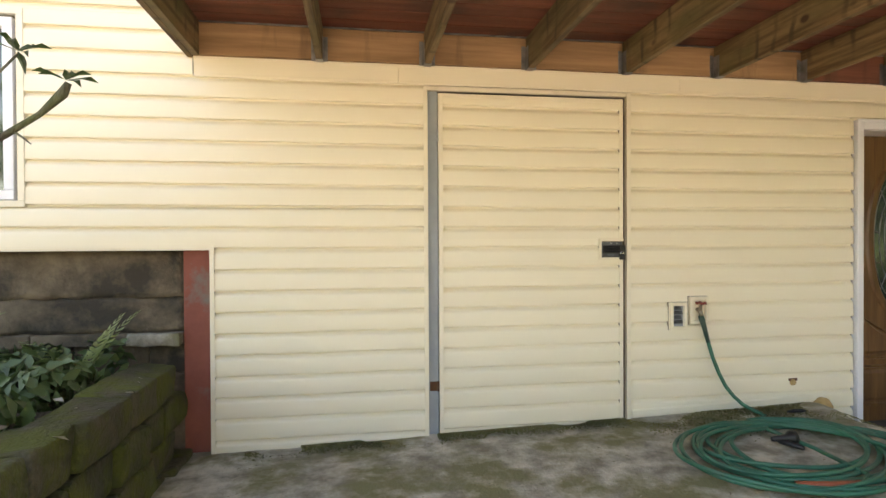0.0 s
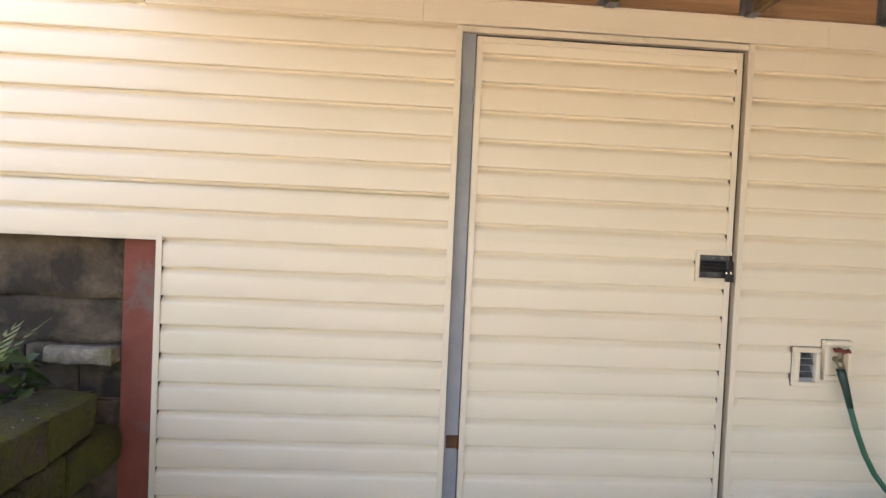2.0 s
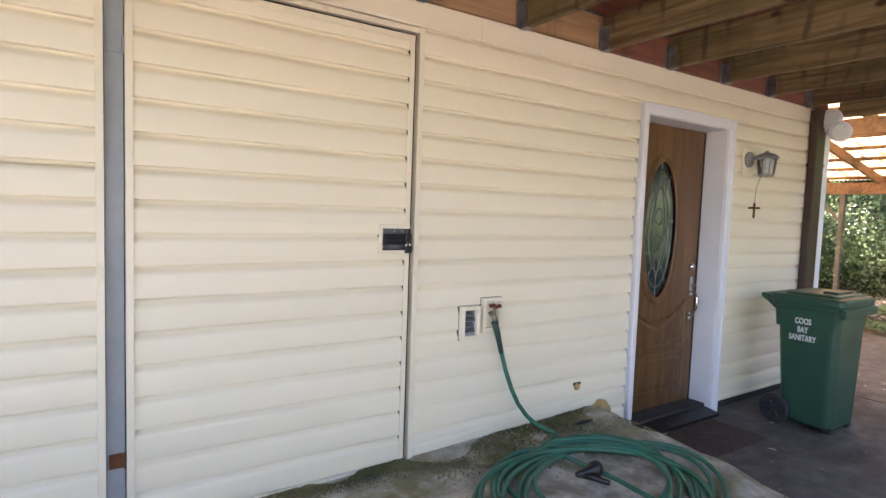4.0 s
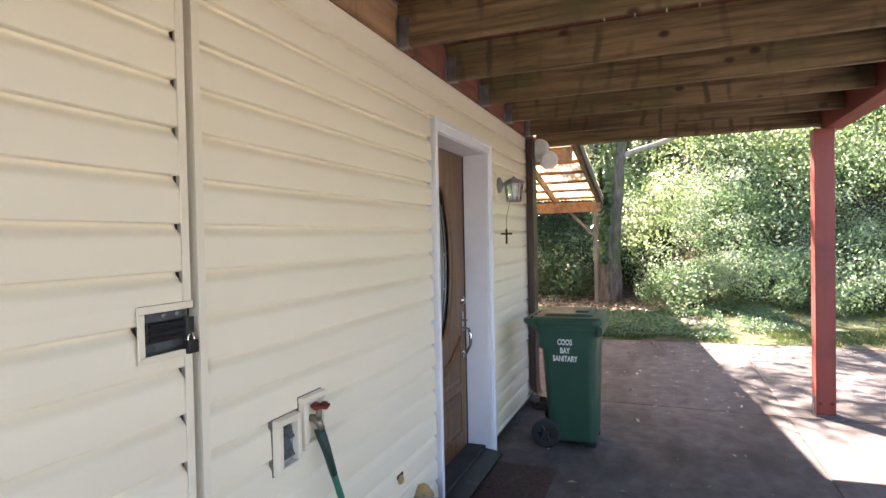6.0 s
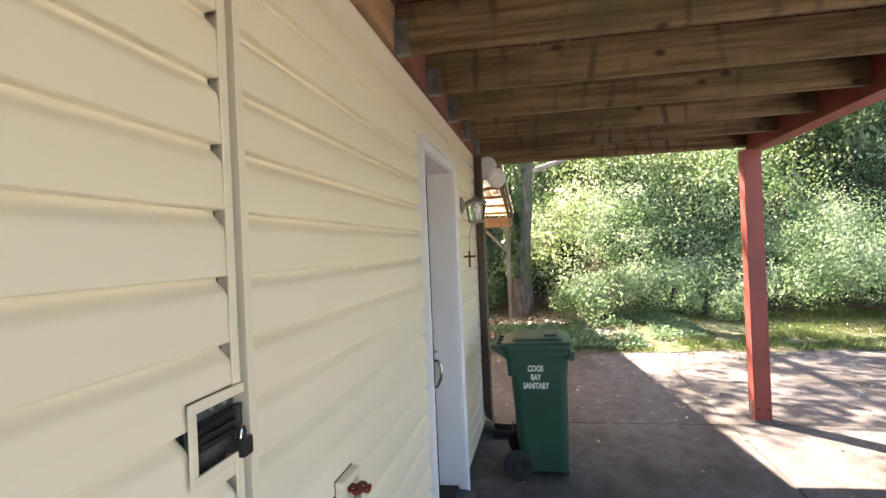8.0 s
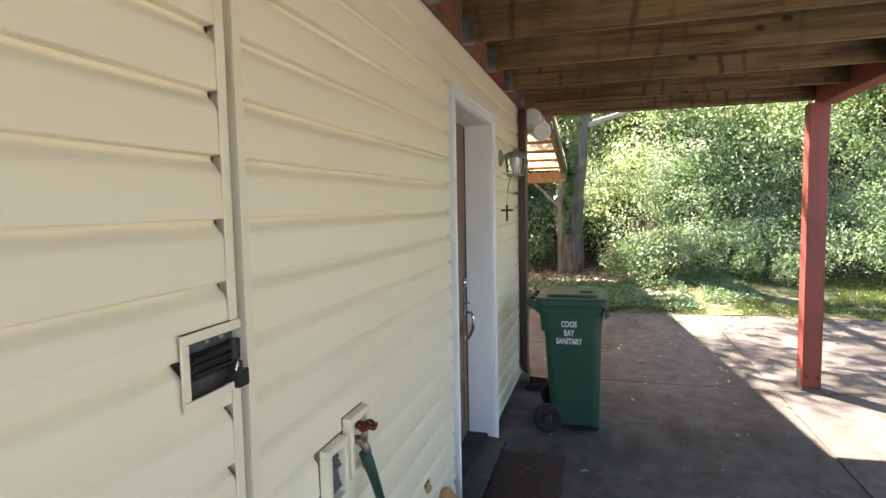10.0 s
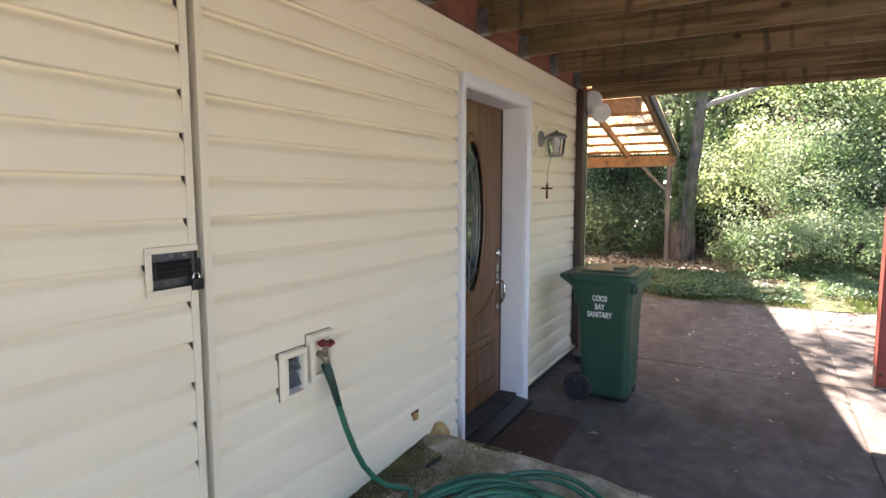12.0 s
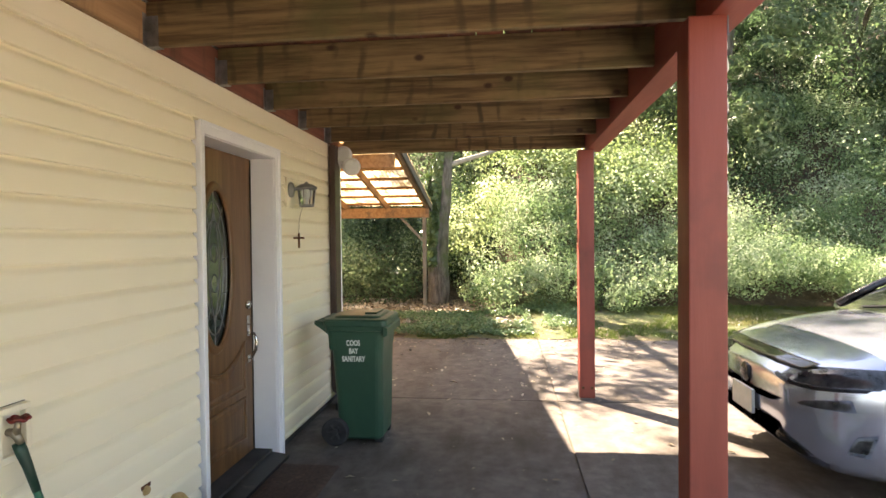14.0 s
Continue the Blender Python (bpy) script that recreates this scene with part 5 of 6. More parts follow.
def trunk_mesh(name, pts, radii, material, parent, seed):
    bm = bmesh.new()
    fine, rf = [], []
    for i in range(len(pts) - 1):
        for s in range(5):
            u = s / 5
            fine.append(Vector(pts[i]).lerp(Vector(pts[i + 1]), u))
            rf.append(radii[i] + (radii[i + 1] - radii[i]) * u)
    fine.append(Vector(pts[-1]))
    rf.append(radii[-1])
    tube(bm, fine, rf, 14)
    for v in bm.verts:
        v.co += Vector((noise.noise(v.co * 1.7), noise.noise(v.co * 1.7 + Vector((7, seed, 0))), 0)) * 0.05
    return part(name, bm, material, parent, "", True)


def crown(parent, centres, radii, per, size, material, seed):
    leaves_mesh("crown", clump(centres, radii, per, seed), size, material, parent, seed, 0.3, 0.5, "", "", "")


TX, TY = 13.9, 3.20
tz = hill_height(TX, TY) - 0.2
ivy_tree = thing("tree", (TX, TY, 0), "tall ivy-clad tree at the edge of the thicket", "tree")
trunk_mesh("trunk", [(0, 0, tz), (0.0, 0, 1.2), (-0.02, -0.15, 3.0), (0.0, -0.34, 5.0), (0.2, -0.5, 8.0), (0.3, -0.4, 11.5)], [0.27, 0.22, 0.21, 0.19, 0.16, 0.10], BARK, ivy_tree, 1)
trunk_mesh("limb", [(0, -0.30, 3.25), (0.2, -0.9, 3.45), (0.4, -1.7, 3.75), (0.6, -2.5, 3.98), (0.8, -3.3, 4.6)], [0.065, 0.055, 0.045, 0.035, 0.02], PALE_BARK, ivy_tree, 2)
trunk_mesh("limb", [(0, -0.2, 5.5), (-1.0, 0.6, 7.0), (-2.2, 1.4, 8.4)], [0.11, 0.08, 0.03], BARK, ivy_tree, 3)
trunk_mesh("limb", [(0.1, -0.4, 6.5), (1.2, -1.4, 8.2), (2.4, -2.6, 9.6)], [0.10, 0.07, 0.03], BARK, ivy_tree, 4)
rg = np.random.RandomState(21)
n = 7000
a, h = rg.uniform(1.1, 3.05, n), rg.uniform(0.9, 5.2, n)
rad = np.interp(h, [0, 3, 5, 8], [0.24, 0.235, 0.215, 0.18]) + np.abs(rg.normal(0, 0.05, n)) * (0.3 + 1.1 * (np.sin(h * 2.1 + a * 2) > -0.2))
yo = np.interp(h, [1.2, 3.0, 5.0, 8.0], [0, -0.15, -0.34, -0.5])
leaves_mesh("ivy", (np.stack([rad * np.cos(a), yo + rad * np.sin(a), h], 1), np.stack([np.cos(a), np.sin(a), 0.2 * np.ones(n)], 1)), 0.10, IVY, ivy_tree, 22, 0.5, 0.8, "dark green ivy", "", "")
rg = np.random.RandomState(23)
cs = [(rg.normal(-0.5, 2.3), rg.normal(1.2, 2.6), rg.uniform(7.5, 13.0)) for _ in range(100)]
crown(ivy_tree, cs, rg.uniform(0.4, 0.95, 100), 150, 0.17, LEAF_MID, 24)


def broad_tree(x, y, h, spread_r, material, seed, label, lean=0.0, low=0.25, size=0.13, count=70, per=360):
    z = hill_height(x, y) - 0.2
    tr = thing("tree", (x, y, z), label, "tree", "hillside trees")
    trunk_mesh("trunk", [(0, 0, 0), (lean * 0.2, 0.1, h * 0.3), (lean * 0.6, -0.1, h * 0.6), (lean, 0, h * 0.9)], [0.22, 0.18, 0.12, 0.05], BARK, tr, seed)
    r = np.random.RandomState(seed)
    cs, rs = [], []
    for k in range(count):
        f = low + (1 - low) * r.rand()
        w = spread_r * math.sin(math.pi * min(max((f - low) / (1.08 - low), 0.05), 1) ** 0.75) * 1.0 + 0.25
        a = r.uniform(0, 6.28)
        q = w * math.sqrt(r.uniform(0.15, 1))
        cs.append((lean * f + q * math.cos(a), q * math.sin(a), h * f))
        rs.append(r.uniform(0.35, 0.85))
    for k in range(0, count, 7):
        c = Vector(cs[k])
        bm = bmesh.new()
        tube(bm, [(lean * 0.3, 0, max(c.z - 1.6, 0.5)), c.lerp(Vector((0, 0, c.z - 0.8)), 0.4), c], [0.06, 0.04, 0.015], 6)
        part("limb", bm, BARK, tr)
    crown(tr, cs, rs, per, size, material, seed + 1)


broad_tree(16.5, -4.3, 8.5, 2.6, LEAF_DARK, 31, "dark green bushy tree on the hillside", 0.3, 0.12)
broad_tree(18.0, -8.2, 10.5, 3.2, LEAF_DARK, 33, "dark green bushy tree on the hillside", -0.3, 0.1)
broad_tree(15.8, -11.5, 9.0, 3.0, LEAF_DARK, 35, "dark green bushy tree on the hillside", 0.2, 0.08)
broad_tree(20.5, -2.5, 5.0, 2.4, LEAF_MID, 37, "mid green broadleaf tree on the hillside", 0.5, 0.15)
broad_tree(22.0, 3.0, 4.5, 2.4, LEAF_MID, 39, "mid green broadleaf tree on the hillside", 0.0, 0.2)
broad_tree(17.5, 7.6, 6.0, 2.6, LEAF_DARK, 41, "dark green bushy tree on the hillside", 0.0, 0.1)
broad_tree(23.0, -6.0, 10.0, 3.2, LEAF_MID, 43, "mid green broadleaf tree on the hillside", 0.0, 0.1, 0.22)

# ---- thicket on the hillside ----


def thicket(name, n, xr, yr, rad, per, size, material, seed, label, lift=(0.1, 0.8), mound=0.0, keep=None):
    r = np.random.RandomState(seed)
    cs, rs = [], []
    while len(cs) < n:
        x, y = r.uniform(*xr), r.uniform(*yr)
        if keep and not keep(x, y):
            continue
        q = r.uniform(*rad)
        bump = mound * (0.5 + noise.noise((x * 0.45, y * 0.45, seed)))
        cs.append((x, y, hill_height(x, y) + q * r.uniform(*lift) + max(bump, 0)))
        rs.append(q)
    leaves_mesh(name, clump(cs, rs, per, seed + 1), size, material, None, seed + 2, 0.35, 0.62, label, "shrubs", loose=0.38)


def clear_of_bed(x, y):
    return not (y > 2.5 and x < 14.7)


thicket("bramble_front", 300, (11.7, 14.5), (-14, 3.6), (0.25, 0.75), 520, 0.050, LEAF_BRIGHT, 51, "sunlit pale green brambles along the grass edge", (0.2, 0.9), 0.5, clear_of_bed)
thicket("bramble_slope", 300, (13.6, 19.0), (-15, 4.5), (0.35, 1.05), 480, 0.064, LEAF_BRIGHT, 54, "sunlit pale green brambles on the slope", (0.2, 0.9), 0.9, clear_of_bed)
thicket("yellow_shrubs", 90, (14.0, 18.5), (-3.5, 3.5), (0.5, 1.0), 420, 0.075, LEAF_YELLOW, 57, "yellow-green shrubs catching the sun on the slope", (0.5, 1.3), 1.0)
# The darker leaf colour here paints the shade behind the carport.
thicket("dark_shrubs", 230, (13.6, 18.0), (2.2, 10.0), (0.45, 0.95), 380, 0.068, LEAF_DARK, 60, "green shrubs behind the carport, shade put into their dark leaf colour", (0.2, 1.4), 0.8,
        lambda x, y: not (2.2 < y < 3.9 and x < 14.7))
thicket("upper_shrubs", 260, (18.0, 28.0), (-18, 11), (0.8, 1.5), 330, 0.13, LEAF_MID, 63, "mid green woodland growth higher on the hillside", (0.3, 1.2), 1.4)
# Clumps in a darker leaf colour, put in for shaded gaps between brambles.
thicket("shade_pockets", 90, (15.0, 20.0), (-15, 3), (0.4, 0.9), 380, 0.07, LEAF_DARK, 66, "dark leaf clumps standing in for shaded gaps among the brambles", (0.3, 1.1), 0.8)
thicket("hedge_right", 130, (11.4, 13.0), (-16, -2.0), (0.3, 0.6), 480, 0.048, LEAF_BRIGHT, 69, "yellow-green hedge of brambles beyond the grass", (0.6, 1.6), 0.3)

# ---- grass, ivy patch, fallen leaves ----
rg = np.random.RandomState(71)


def scatter(n, xr, yr, keep=None, up=0.01):
    x, y = rg.uniform(*xr, n), rg.uniform(*yr, n)
    ok = np.array([keep(a, b) for a, b in zip(x, y)]) if keep else np.ones(n, bool)
    x, y = x[ok], y[ok]
    z = np.array([hill_height(a, b) for a, b in zip(x, y)]) + up
    return np.stack([x, y, z], 1)


def edge_x(y):
    return 9.35 + 0.30 * noise.noise((0, y * 1.3, 3)) - 0.1


def blades(name, p, height, material, seed, label):
    r = np.random.RandomState(seed)
    n = len(p)
    a = r.uniform(0, 6.28, n)
    s = np.stack([np.cos(a), np.sin(a), np.zeros(n)], 1) * 0.006
    tip = r.normal(0, 0.4, (n, 3)) * height
    tip[:, 2] = height * r.uniform(0.5, 1.3, n)
    v = np.stack([p - s, p + s, p + tip], 1).reshape(-1, 3)
    raw(name, v.tolist(), np.arange(3 * n).reshape(-1, 3).tolist(), material, None, "stuff", label, "grass")


blades("grass", scatter(90000, (9.15, 12.2), (-13, 3.0), lambda x, y: x > edge_x(y) and noise.noise((x * 1.4, y * 1.4, 9)) > 0.0 - 0.3 * (y < -1)), 0.05, GRASS, 72,
       "short sunlit grass between the driveway and brambles")
p = scatter(34000, (9.2, 11.9), (0.2, 7.0), lambda x, y: x > edge_x(y) + 0.1 and noise.noise((x * 0.9, y * 0.9, 4)) > -0.3 + 0.5 * (y < 1.2), 0.04)
p[:, 2] += rg.uniform(0, 0.06, len(p))
leaves_mesh("ivy_patch", (p, np.tile((0, 0, 1.0), (len(p), 1))), 0.038, GROUND_COVER, None, 73, 0, 0.8, "low green ground cover at the driveway's end", "ground cover")
p = scatter(6500, (10.6, 14.2), (1.5, 7.5), None, 0.03)
leaves_mesh("leaf_litter", (p, np.tile((0, 0, 1.0), (len(p), 1))), 0.075, DRY, None, 74, 0, 0.65, "pale dry leaves strewn under the trees", "leaf litter")
p = np.concatenate([scatter(420, (6.3, 9.3), (-7, 3.2)), scatter(150, (3.8, 9.3), (-4, 3.0)), scatter(1500, (8.7, 11.2), (-7, 3.4))])
p[:, 2] = np.where(p[:, 0] > 9.3, p[:, 2] + 0.03, 0.008)
leaves_mesh("fallen_leaves", (p, np.tile((0, 0, 3.0), (len(p), 1))), 0.05, DRY, None, 75, 0, 0.55, "dry leaves scattered on the driveway", "leaf litter")
tf = np.array([(x, y) for x in np.linspace(9.2, 12.4, 20) for y in np.linspace(-14, 3.2, 60)])
tv = [(max(x, edge_x(y)), y, hill_height(x, y) + 0.006 + 0.014 * noise.noise((x * 3, y * 3, 1))) for x, y in tf]
raw("ground_turf", tv, [(i * 60 + j, (i + 1) * 60 + j, (i + 1) * 60 + j + 1, i * 60 + j + 1) for i in range(19) for j in range(59)], TURF, None, "structure", "mossy turf strip along the driveway", "turf")
n = 240
q = np.stack([rg.uniform(3.4, 9.2, n), rg.uniform(-1.5, 3.1, n), np.full(n, 0.006)], 1)
leaves_mesh("debris", (q, np.tile((0, 0, 3.0), (n, 1))), 0.022, DRY, None, 76, 0, 0.4, "small twigs and crumbs of bark on the concrete", "debris")
n = 260
xs, ys = rg.uniform(-0.4, 3.3, n), rg.uniform(1.9, 3.18, n)
q = np.stack([xs, ys, np.array([pad_height(a, b) for a, b in zip(xs, ys)]) + 0.002], 1)
leaves_mesh("apron_debris", (q, np.tile((0, 0, 3.0), (n, 1))), 0.022, DRY, None, 77, 0, 0.4, "small leaf scraps on the mossy concrete apron", "debris")
MOSS = foliage("moss", [(0.085, 0.082, 0.034), (0.13, 0.125, 0.048), (0.18, 0.17, 0.066), (0.24, 0.215, 0.10)], 0.8, 0.15, 3.0)
n = 24000
xs = rg.uniform(-0.35, 3.5, n)
ys = W - 0.02 - np.abs(rg.normal(0, 0.16, n)) * (0.35 + 0.65 * (xs > 1.95)) - 0.10 * (xs > 3.2) * rg.rand(n)
ok = np.array([noise.noise((a * 2.6, b * 3.5, 12)) > -0.12 - 0.25 * (a > 2.7) for a, b in zip(xs, ys)])
xs, ys = xs[ok], ys[ok]
q = np.stack([xs, ys, np.array([pad_height(a, b) for a, b in zip(xs, ys)]) - 0.004], 1)
leaves_mesh("moss", (q, np.tile((0, 0, 1.0), (len(q), 1))), 0.011, MOSS, None, 78, 0, 0.7, "dull green moss on the apron along the wall", "moss")
# growth that closes the yard on the far side of the drive
thicket("far_hedge", 150, (-9, 13), (-13.5, -11.0), (0.7, 1.4), 150, 0.17, LEAF_BRIGHT, 90, "sunlit green hedge across the driveway", (0.5, 2.6), 1.2)
for i, (x, y) in enumerate(((-12, -17), (-5, -19), (2, -18), (9, -20))):
    broad_tree(x, y, 7.5, 3.0, LEAF_MID, 80 + 2 * i, "green broadleaf tree across the driveway", 0.2, 0.08, 0.26, 44, 110)

# ---- parked car ----
car = thing("car", (4.76, 0.02, 0.0), "silver-white hatchback parked with its nose towards the house", "car")
PAINT = surface("silver_car_paint", (0.43, 0.46, 0.56), (0.42, 0.45, 0.55), 3, 0.20, 0.75, bump=0.0, coat=1.0, vary_rough=0.0)
GLOSS_BLACK = surface("gloss_black_trim", (0.012, 0.012, 0.013), (0.02, 0.02, 0.021), 8, 0.25, bump=0.0)
HEADLAMP = surface("headlamp_lens", (0.03, 0.033, 0.036), (0.14, 0.15, 0.16), 14, 0.1, 0.4, bump=0.0, coat=1.0)
CAR_GLASS = surface("tinted_car_glass", (0.015, 0.018, 0.018), (0.02, 0.024, 0.024), 4, 0.04, bump=0.0, spec=1.0, coat=1.0, vary_rough=0.01)

# stations from nose to tail: distance, half width, sill, shoulder, crown of bonnet or deck
ST = [(0.00, 0.46, 0.32, 0.61, 0.66), (0.06, 0.64, 0.25, 0.68, 0.73), (0.18, 0.75, 0.20, 0.74, 0.80), (0.40, 0.83, 0.18, 0.80, 0.87), (0.75, 0.87, 0.17, 0.86, 0.94),
      (1.10, 0.88, 0.17, 0.91, 0.99), (1.6, 0.88, 0.17, 0.94, 1.00), (2.4, 0.88, 0.17, 0.96, 1.0), (3.3, 0.88, 0.18, 0.98, 1.02), (4.0, 0.86, 0.22, 1.0, 1.05), (4.4, 0.80, 0.30, 0.98, 1.02), (4.5, 0.70, 0.40, 0.90, 0.92)]


def station(d):
    ks = [s[0] for s in ST]
    return [float(np.interp(d, ks, [s[i] for s in ST])) for i in range(1, 5)]


def smooth_station(d):
    v = [station(min(max(d + e, 0.0), 4.5)) for e in (-0.05, 0, 0.05)]
    return [sum(q) / 3 for q in zip(*v)]


def section(d):
    w, zb, zs, zt = smooth_station(d)
    half = [(0, zb), (w * 0.90, zb), (w * 0.975, zb + 0.05), (w, zb + 0.16), (w * 0.995, zb + (zs - zb) * 0.55), (w * 0.985, zs - 0.10), (w * 0.955, zs - 0.03),
            (w * 0.90, zs + 0.012), (w * 0.80, zs + (zt - zs) * 0.50), (w * 0.62, zs + (zt - zs) * 0.72), (w * 0.35, zs + (zt - zs) * 0.93), (0, zt)]
    return [(x, -d, z) for x, z in half] + [(-x, -d, z) for x, z in half[-2:0:-1]]


bm = bmesh.new()
ds = [0.0, 0.02, 0.05, 0.09, 0.14, 0.20, 0.28, 0.36] + [0.46 + 0.12 * i for i in range(33)] + [4.46, 4.5]
loft(bm, [section(d) for d in ds], True, True)
body = part("body", bm, PAINT, car, "", True)
# cabin
CB = [(0.98, 0.74, 0.97), (1.25, 0.72, 1.12), (1.6, 0.69, 1.28), (2.0, 0.65, 1.42), (2.4, 0.62, 1.47), (3.0, 0.60, 1.45), (3.6, 0.58, 1.36), (4.1, 0.58, 1.18), (4.42, 0.60, 1.0)]
bm = bmesh.new()
loft(bm, [[(0.82, -d, 0.93), (w + 0.06, -d, 0.97 + (z - 0.97) * 0.5), (w, -d, z - 0.03), (w * 0.85, -d, z), (0, -d, z + 0.012), (-w * 0.85, -d, z), (-w, -d, z - 0.03), (-w - 0.06, -d, 0.97 + (z - 0.97) * 0.5), (-0.82, -d, 0.93)] for d, w, z in CB])
part("cabin_glass", bm, CAR_GLASS, car, "dark tinted glass", True)
bm = bmesh.new()
loft(bm, [[(w * 0.98, -d, z + 0.004), (w * 0.85, -d, z + 0.016), (0, -d, z + 0.026), (-w * 0.85, -d, z + 0.016), (-w * 0.98, -d, z + 0.004)] for d, w, z in CB[3:7]], False, False)
part("roof", bm, PAINT, car, "", True)
for s in (-1, 1):
    bm = bmesh.new()
    tube(bm, [(s * (w + 0.012), -d, z + 0.002) for d, w, z in CB[:4]], [0.03, 0.03, 0.028, 0.025], 8)
    part("windscreen_pillar", bm, GLOSS_BLACK, car, "", True)
    bm = bmesh.new()
    tube(bm, [(s * 0.45, -0.985, 0.985), (s * 0.10, -1.05, 1.03), (s * -0.28, -1.10, 1.06)], 0.008, 6)
    part("wiper", bm, RUBBER, car)


def inside(x, d, z):
    """Whether a point at half width x, distance d and height z lies in the body."""
    w, zb, zs, zt = smooth_station(d)
    side = np.interp(z, [zb, zb + 0.05, zb + 0.16, zs - 0.10, zs - 0.03, zs + 0.012], [w * 0.90, w * 0.975, w, w * 0.985, w * 0.955, w * 0.90])
    top = np.interp(abs(x), [0, w * 0.35, w * 0.62, w * 0.80, w * 0.90, w], [zt, zs + (zt - zs) * 0.93, zs + (zt - zs) * 0.72, zs + (zt - zs) * 0.5, zs + 0.012, zs - 0.06])
    return abs(x) <= side and zb <= z <= top


def on_nose(x, z, out=0.006):
    """A point on the front of the body, found by stepping back from the nose until inside."""
    d = 0.0
    while d < 1.5 and not inside(x, d, z):
        d += 0.006
    return Vector((x, -d + out, z))


def patch(name, outline, material, parent, label="", out=0.016, depth=0.03, n=7):
    """A piece that lies on the nose: rows between an upper and a lower line of (x, z) points."""
    up, lo = outline
    bm = bmesh.new()
    rows = []
    for j in range(n):
        f = j / (n - 1)
        rows.append([bm.verts.new(on_nose(a[0] + (b[0] - a[0]) * f, a[1] + (b[1] - a[1]) * f, out)) for a, b in zip(up, lo)])
    for a, b in zip(rows, rows[1:]):
        for i in range(len(a) - 1):
            bm.faces.new((a[i], a[i + 1], b[i + 1], b[i]))
    r = bmesh.ops.solidify(bm, geom=bm.faces[:], thickness=depth)
    return part(name, bm, material, parent, label, True)


def line(a, b, n=14, bow=0.0):
    return [(a[0] + (b[0] - a[0]) * i / n, a[1] + (b[1] - a[1]) * i / n + bow * math.sin(math.pi * i / n)) for i in range(n + 1)]


patch("upper_grille", (line((-0.48, 0.555), (0.48, 0.555), 20, -0.02), line((-0.38, 0.515), (0.38, 0.515), 20, -0.02)), GLOSS_BLACK, car, "narrow black upper grille")
patch("lower_grille", (line((-0.44, 0.40), (0.44, 0.40), 20), line((-0.64, 0.262), (0.64, 0.262), 20)), GLOSS_BLACK, car, "black lower grille")
patch("bumper_lip", (line((-0.70, 0.235), (0.70, 0.235), 20), line((-0.66, 0.205), (0.66, 0.205), 20)), PAINT, car, "", 0.03, 0.03)
for k in range(3):
    z = 0.295 + 0.025 * k
    patch("grille_bar", (line((-0.54, z), (0.54, z), 18), line((-0.54, z - 0.006), (0.54, z - 0.006), 18)), RUBBER, car, "", 0.014, 0.01, 2)
for s in (-1, 1):
    lamp = patch("headlamp", ([(s * x, z) for x, z in line((0.42, 0.725), (0.80, 0.79), 14, 0.01)], [(s * x, z) for x, z in line((0.40, 0.675), (0.81, 0.685), 14, -0.02)]),
                 HEADLAMP, car, "swept-back dark headlamp", 0.010, 0.02)
    patch("lamp_bezel", ([(s * x, z) for x, z in line((0.36, 0.690), (0.79, 0.685), 14, -0.02)], [(s * x, z) for x, z in line((0.36, 0.678), (0.78, 0.665), 14, -0.026)]), GLOSS_BLACK, lamp, "", 0.016, 0.02, 3)
    patch("fog_lamp", ([(s * x, z) for x, z in line((0.60, 0.575), (0.76, 0.62), 8)], [(s * x, z) for x, z in line((0.57, 0.55), (0.77, 0.555), 8)]), HEADLAMP, car, "bluish fog lamp", 0.016, 0.02, 4)
    patch("corner_lamp", ([(s * x, z) for x, z in line((0.775, 0.43), (0.805, 0.45), 6)], [(s * x, z) for x, z in line((0.755, 0.33), (0.795, 0.32), 6)]), HEADLAMP, car, "vertical corner lamp", 0.014, 0.02, 5)
SMOKE = surface("smoked_deflector", (0.02, 0.022, 0.024), (0.03, 0.032, 0.034), 5, 0.08, bump=0.0, coat=1.0, spec=0.8)
patch("bonnet_deflector", (line((-0.57, 0.775), (0.57, 0.775), 30, 0.008), line((-0.53, 0.738), (0.53, 0.738), 30, 0.0)), SMOKE, car, "smoked bonnet deflector", 0.03, 0.012)
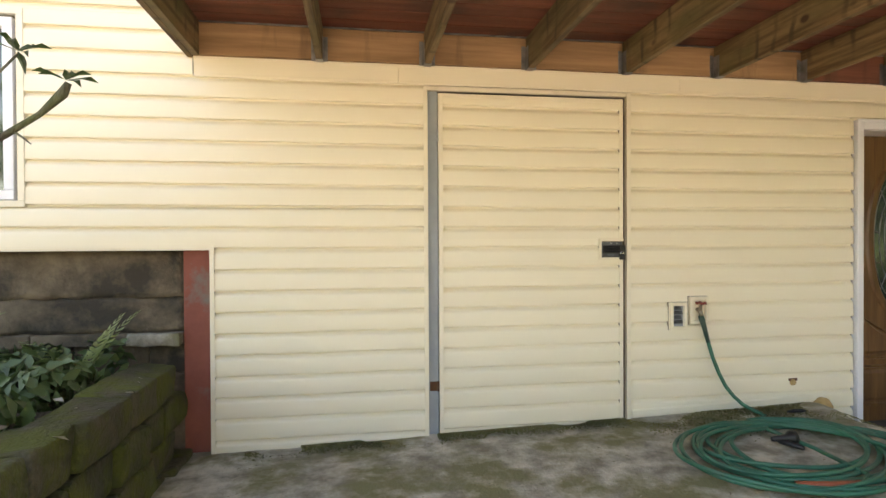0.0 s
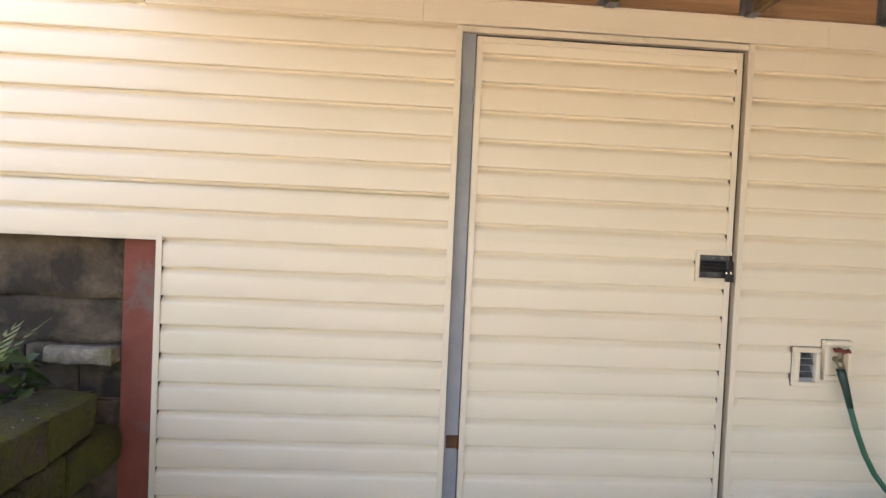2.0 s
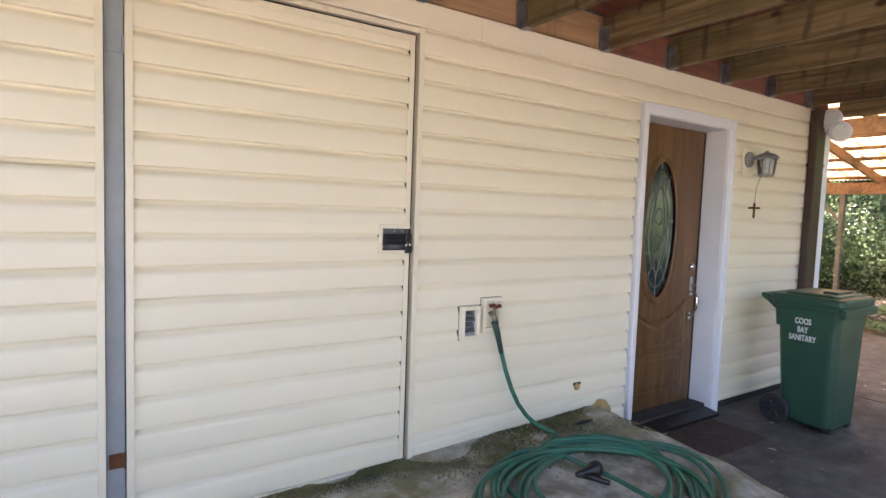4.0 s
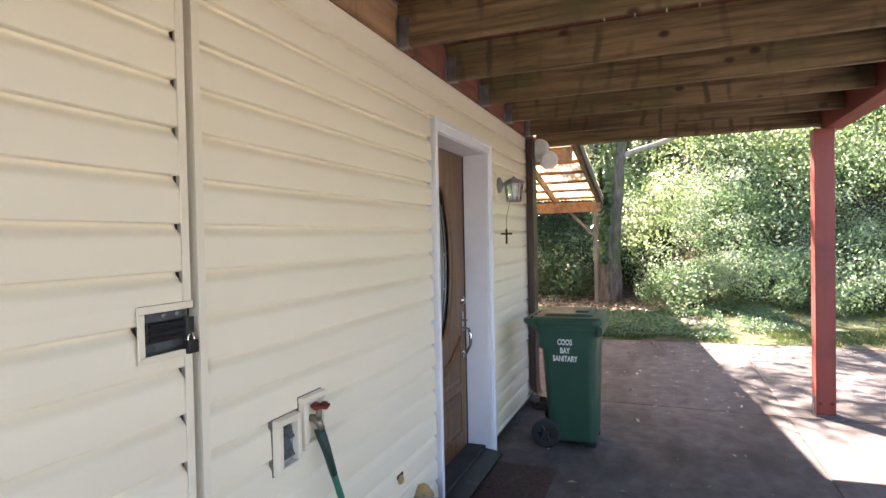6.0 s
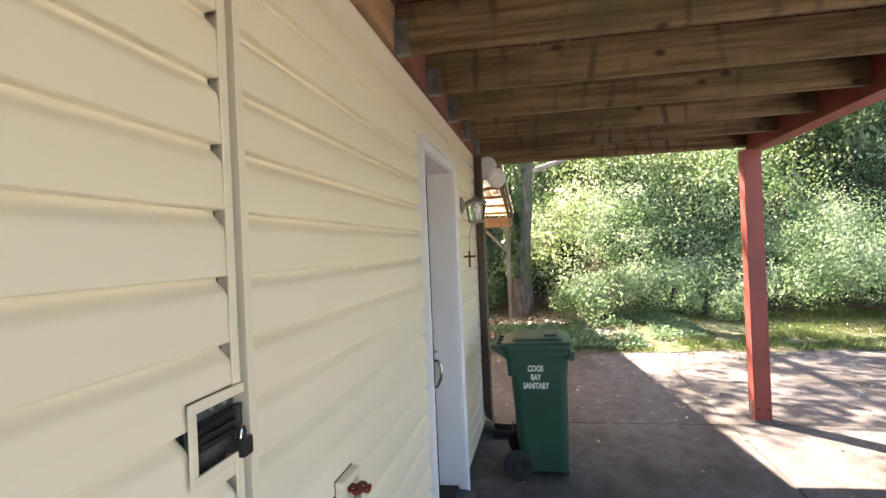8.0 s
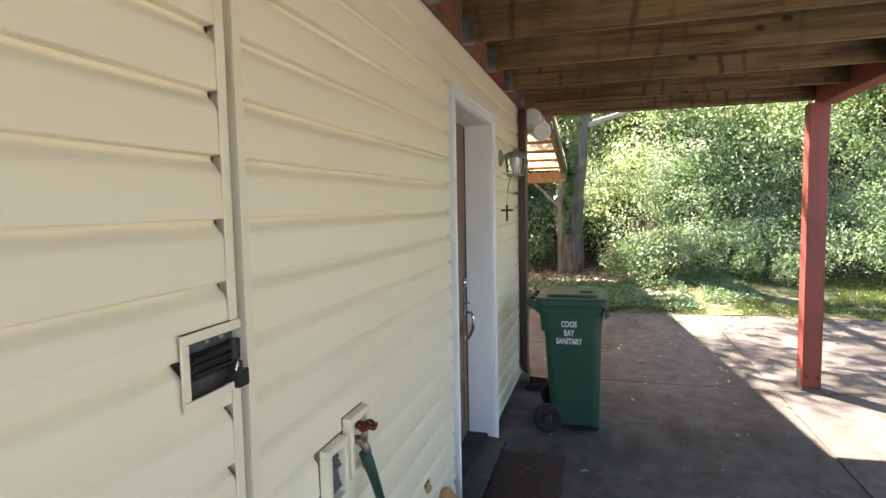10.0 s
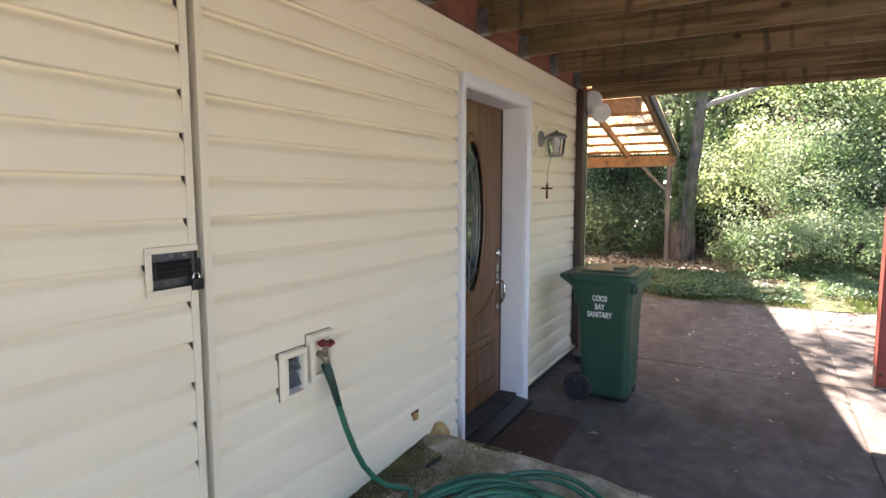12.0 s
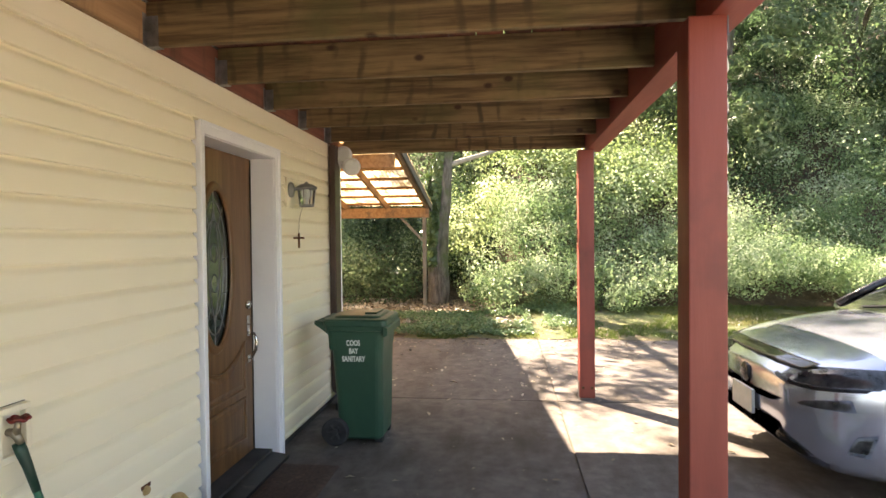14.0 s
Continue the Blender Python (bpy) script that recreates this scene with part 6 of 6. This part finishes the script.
bm = bmesh.new()
q = on_nose(0, 0.60, 0.012)
lathe(bm, q, [(0.062, -0.012), (0.066, 0.0), (0.058, 0.008), (0.02, 0.012)], 24, "y")
part("badge", bm, GLOSS_BLACK, car, "round dark badge", True)
pl = on_nose(0, 0.42, 0.03)
part("number_plate", cube(-0.155, 0.155, pl.y - 0.015, pl.y + 0.006, 0.36, 0.515, bevel=0.004), PRINT, car, "white number plate")
for s in (-1, 1):
    for d, nm in ((0.92, "front"), (3.62, "rear")):
        c = (s * 0.80, -d, 0.315)
        bm = bmesh.new()
        lathe(bm, c, [(0.20, -0.09), (0.29, -0.10), (0.315, -0.07), (0.315, 0.07), (0.29, 0.10), (0.20, 0.09)], 32, "x")
        wl = part("wheel", bm, RUBBER, car, "black tyre", True)
        bm = bmesh.new()
        lathe(bm, c, [(0.05, -0.088), (0.20, -0.094), (0.215, -0.085), (0.215, 0.085), (0.20, 0.094), (0.05, 0.088)], 28, "x")
        part("rim", bm, DARK, wl)
        bm = bmesh.new()
        for k in range(5):
            a = 2 * math.pi * k / 5 + 0.3
            for o in (-0.12, 0.12):
                tube(bm, [(c[0] + s * 0.10, c[1] + 0.05 * math.cos(a), c[2] + 0.05 * math.sin(a)), (c[0] + s * 0.097, c[1] + 0.205 * math.cos(a + o), c[2] + 0.205 * math.sin(a + o))], 0.016, 6)
        disc(bm, (c[0] + s * 0.098, c[1], c[2]), (1, 0, 0), 0.045, 0.02, 16)
        part("spokes", bm, CHROME, wl, "alloy spokes")
        bm = bmesh.new()
        tube(bm, [(s * (np.interp(d, [q[0] for q in ST], [q[1] for q in ST]) * 0.985 + 0.008), -d + 0.355 * math.cos(a), 0.315 + 0.355 * math.sin(a)) for a in (math.pi * i / 16 - 0.15 for i in range(17))], 0.022, 6)
        part("arch_lip", bm, GLOSS_BLACK, car)
    part("mirror", cube(min(s * 0.88, s * 1.02), max(s * 0.88, s * 1.02), -1.62, -1.50, 1.0, 1.12, bevel=0.03), PAINT, car)
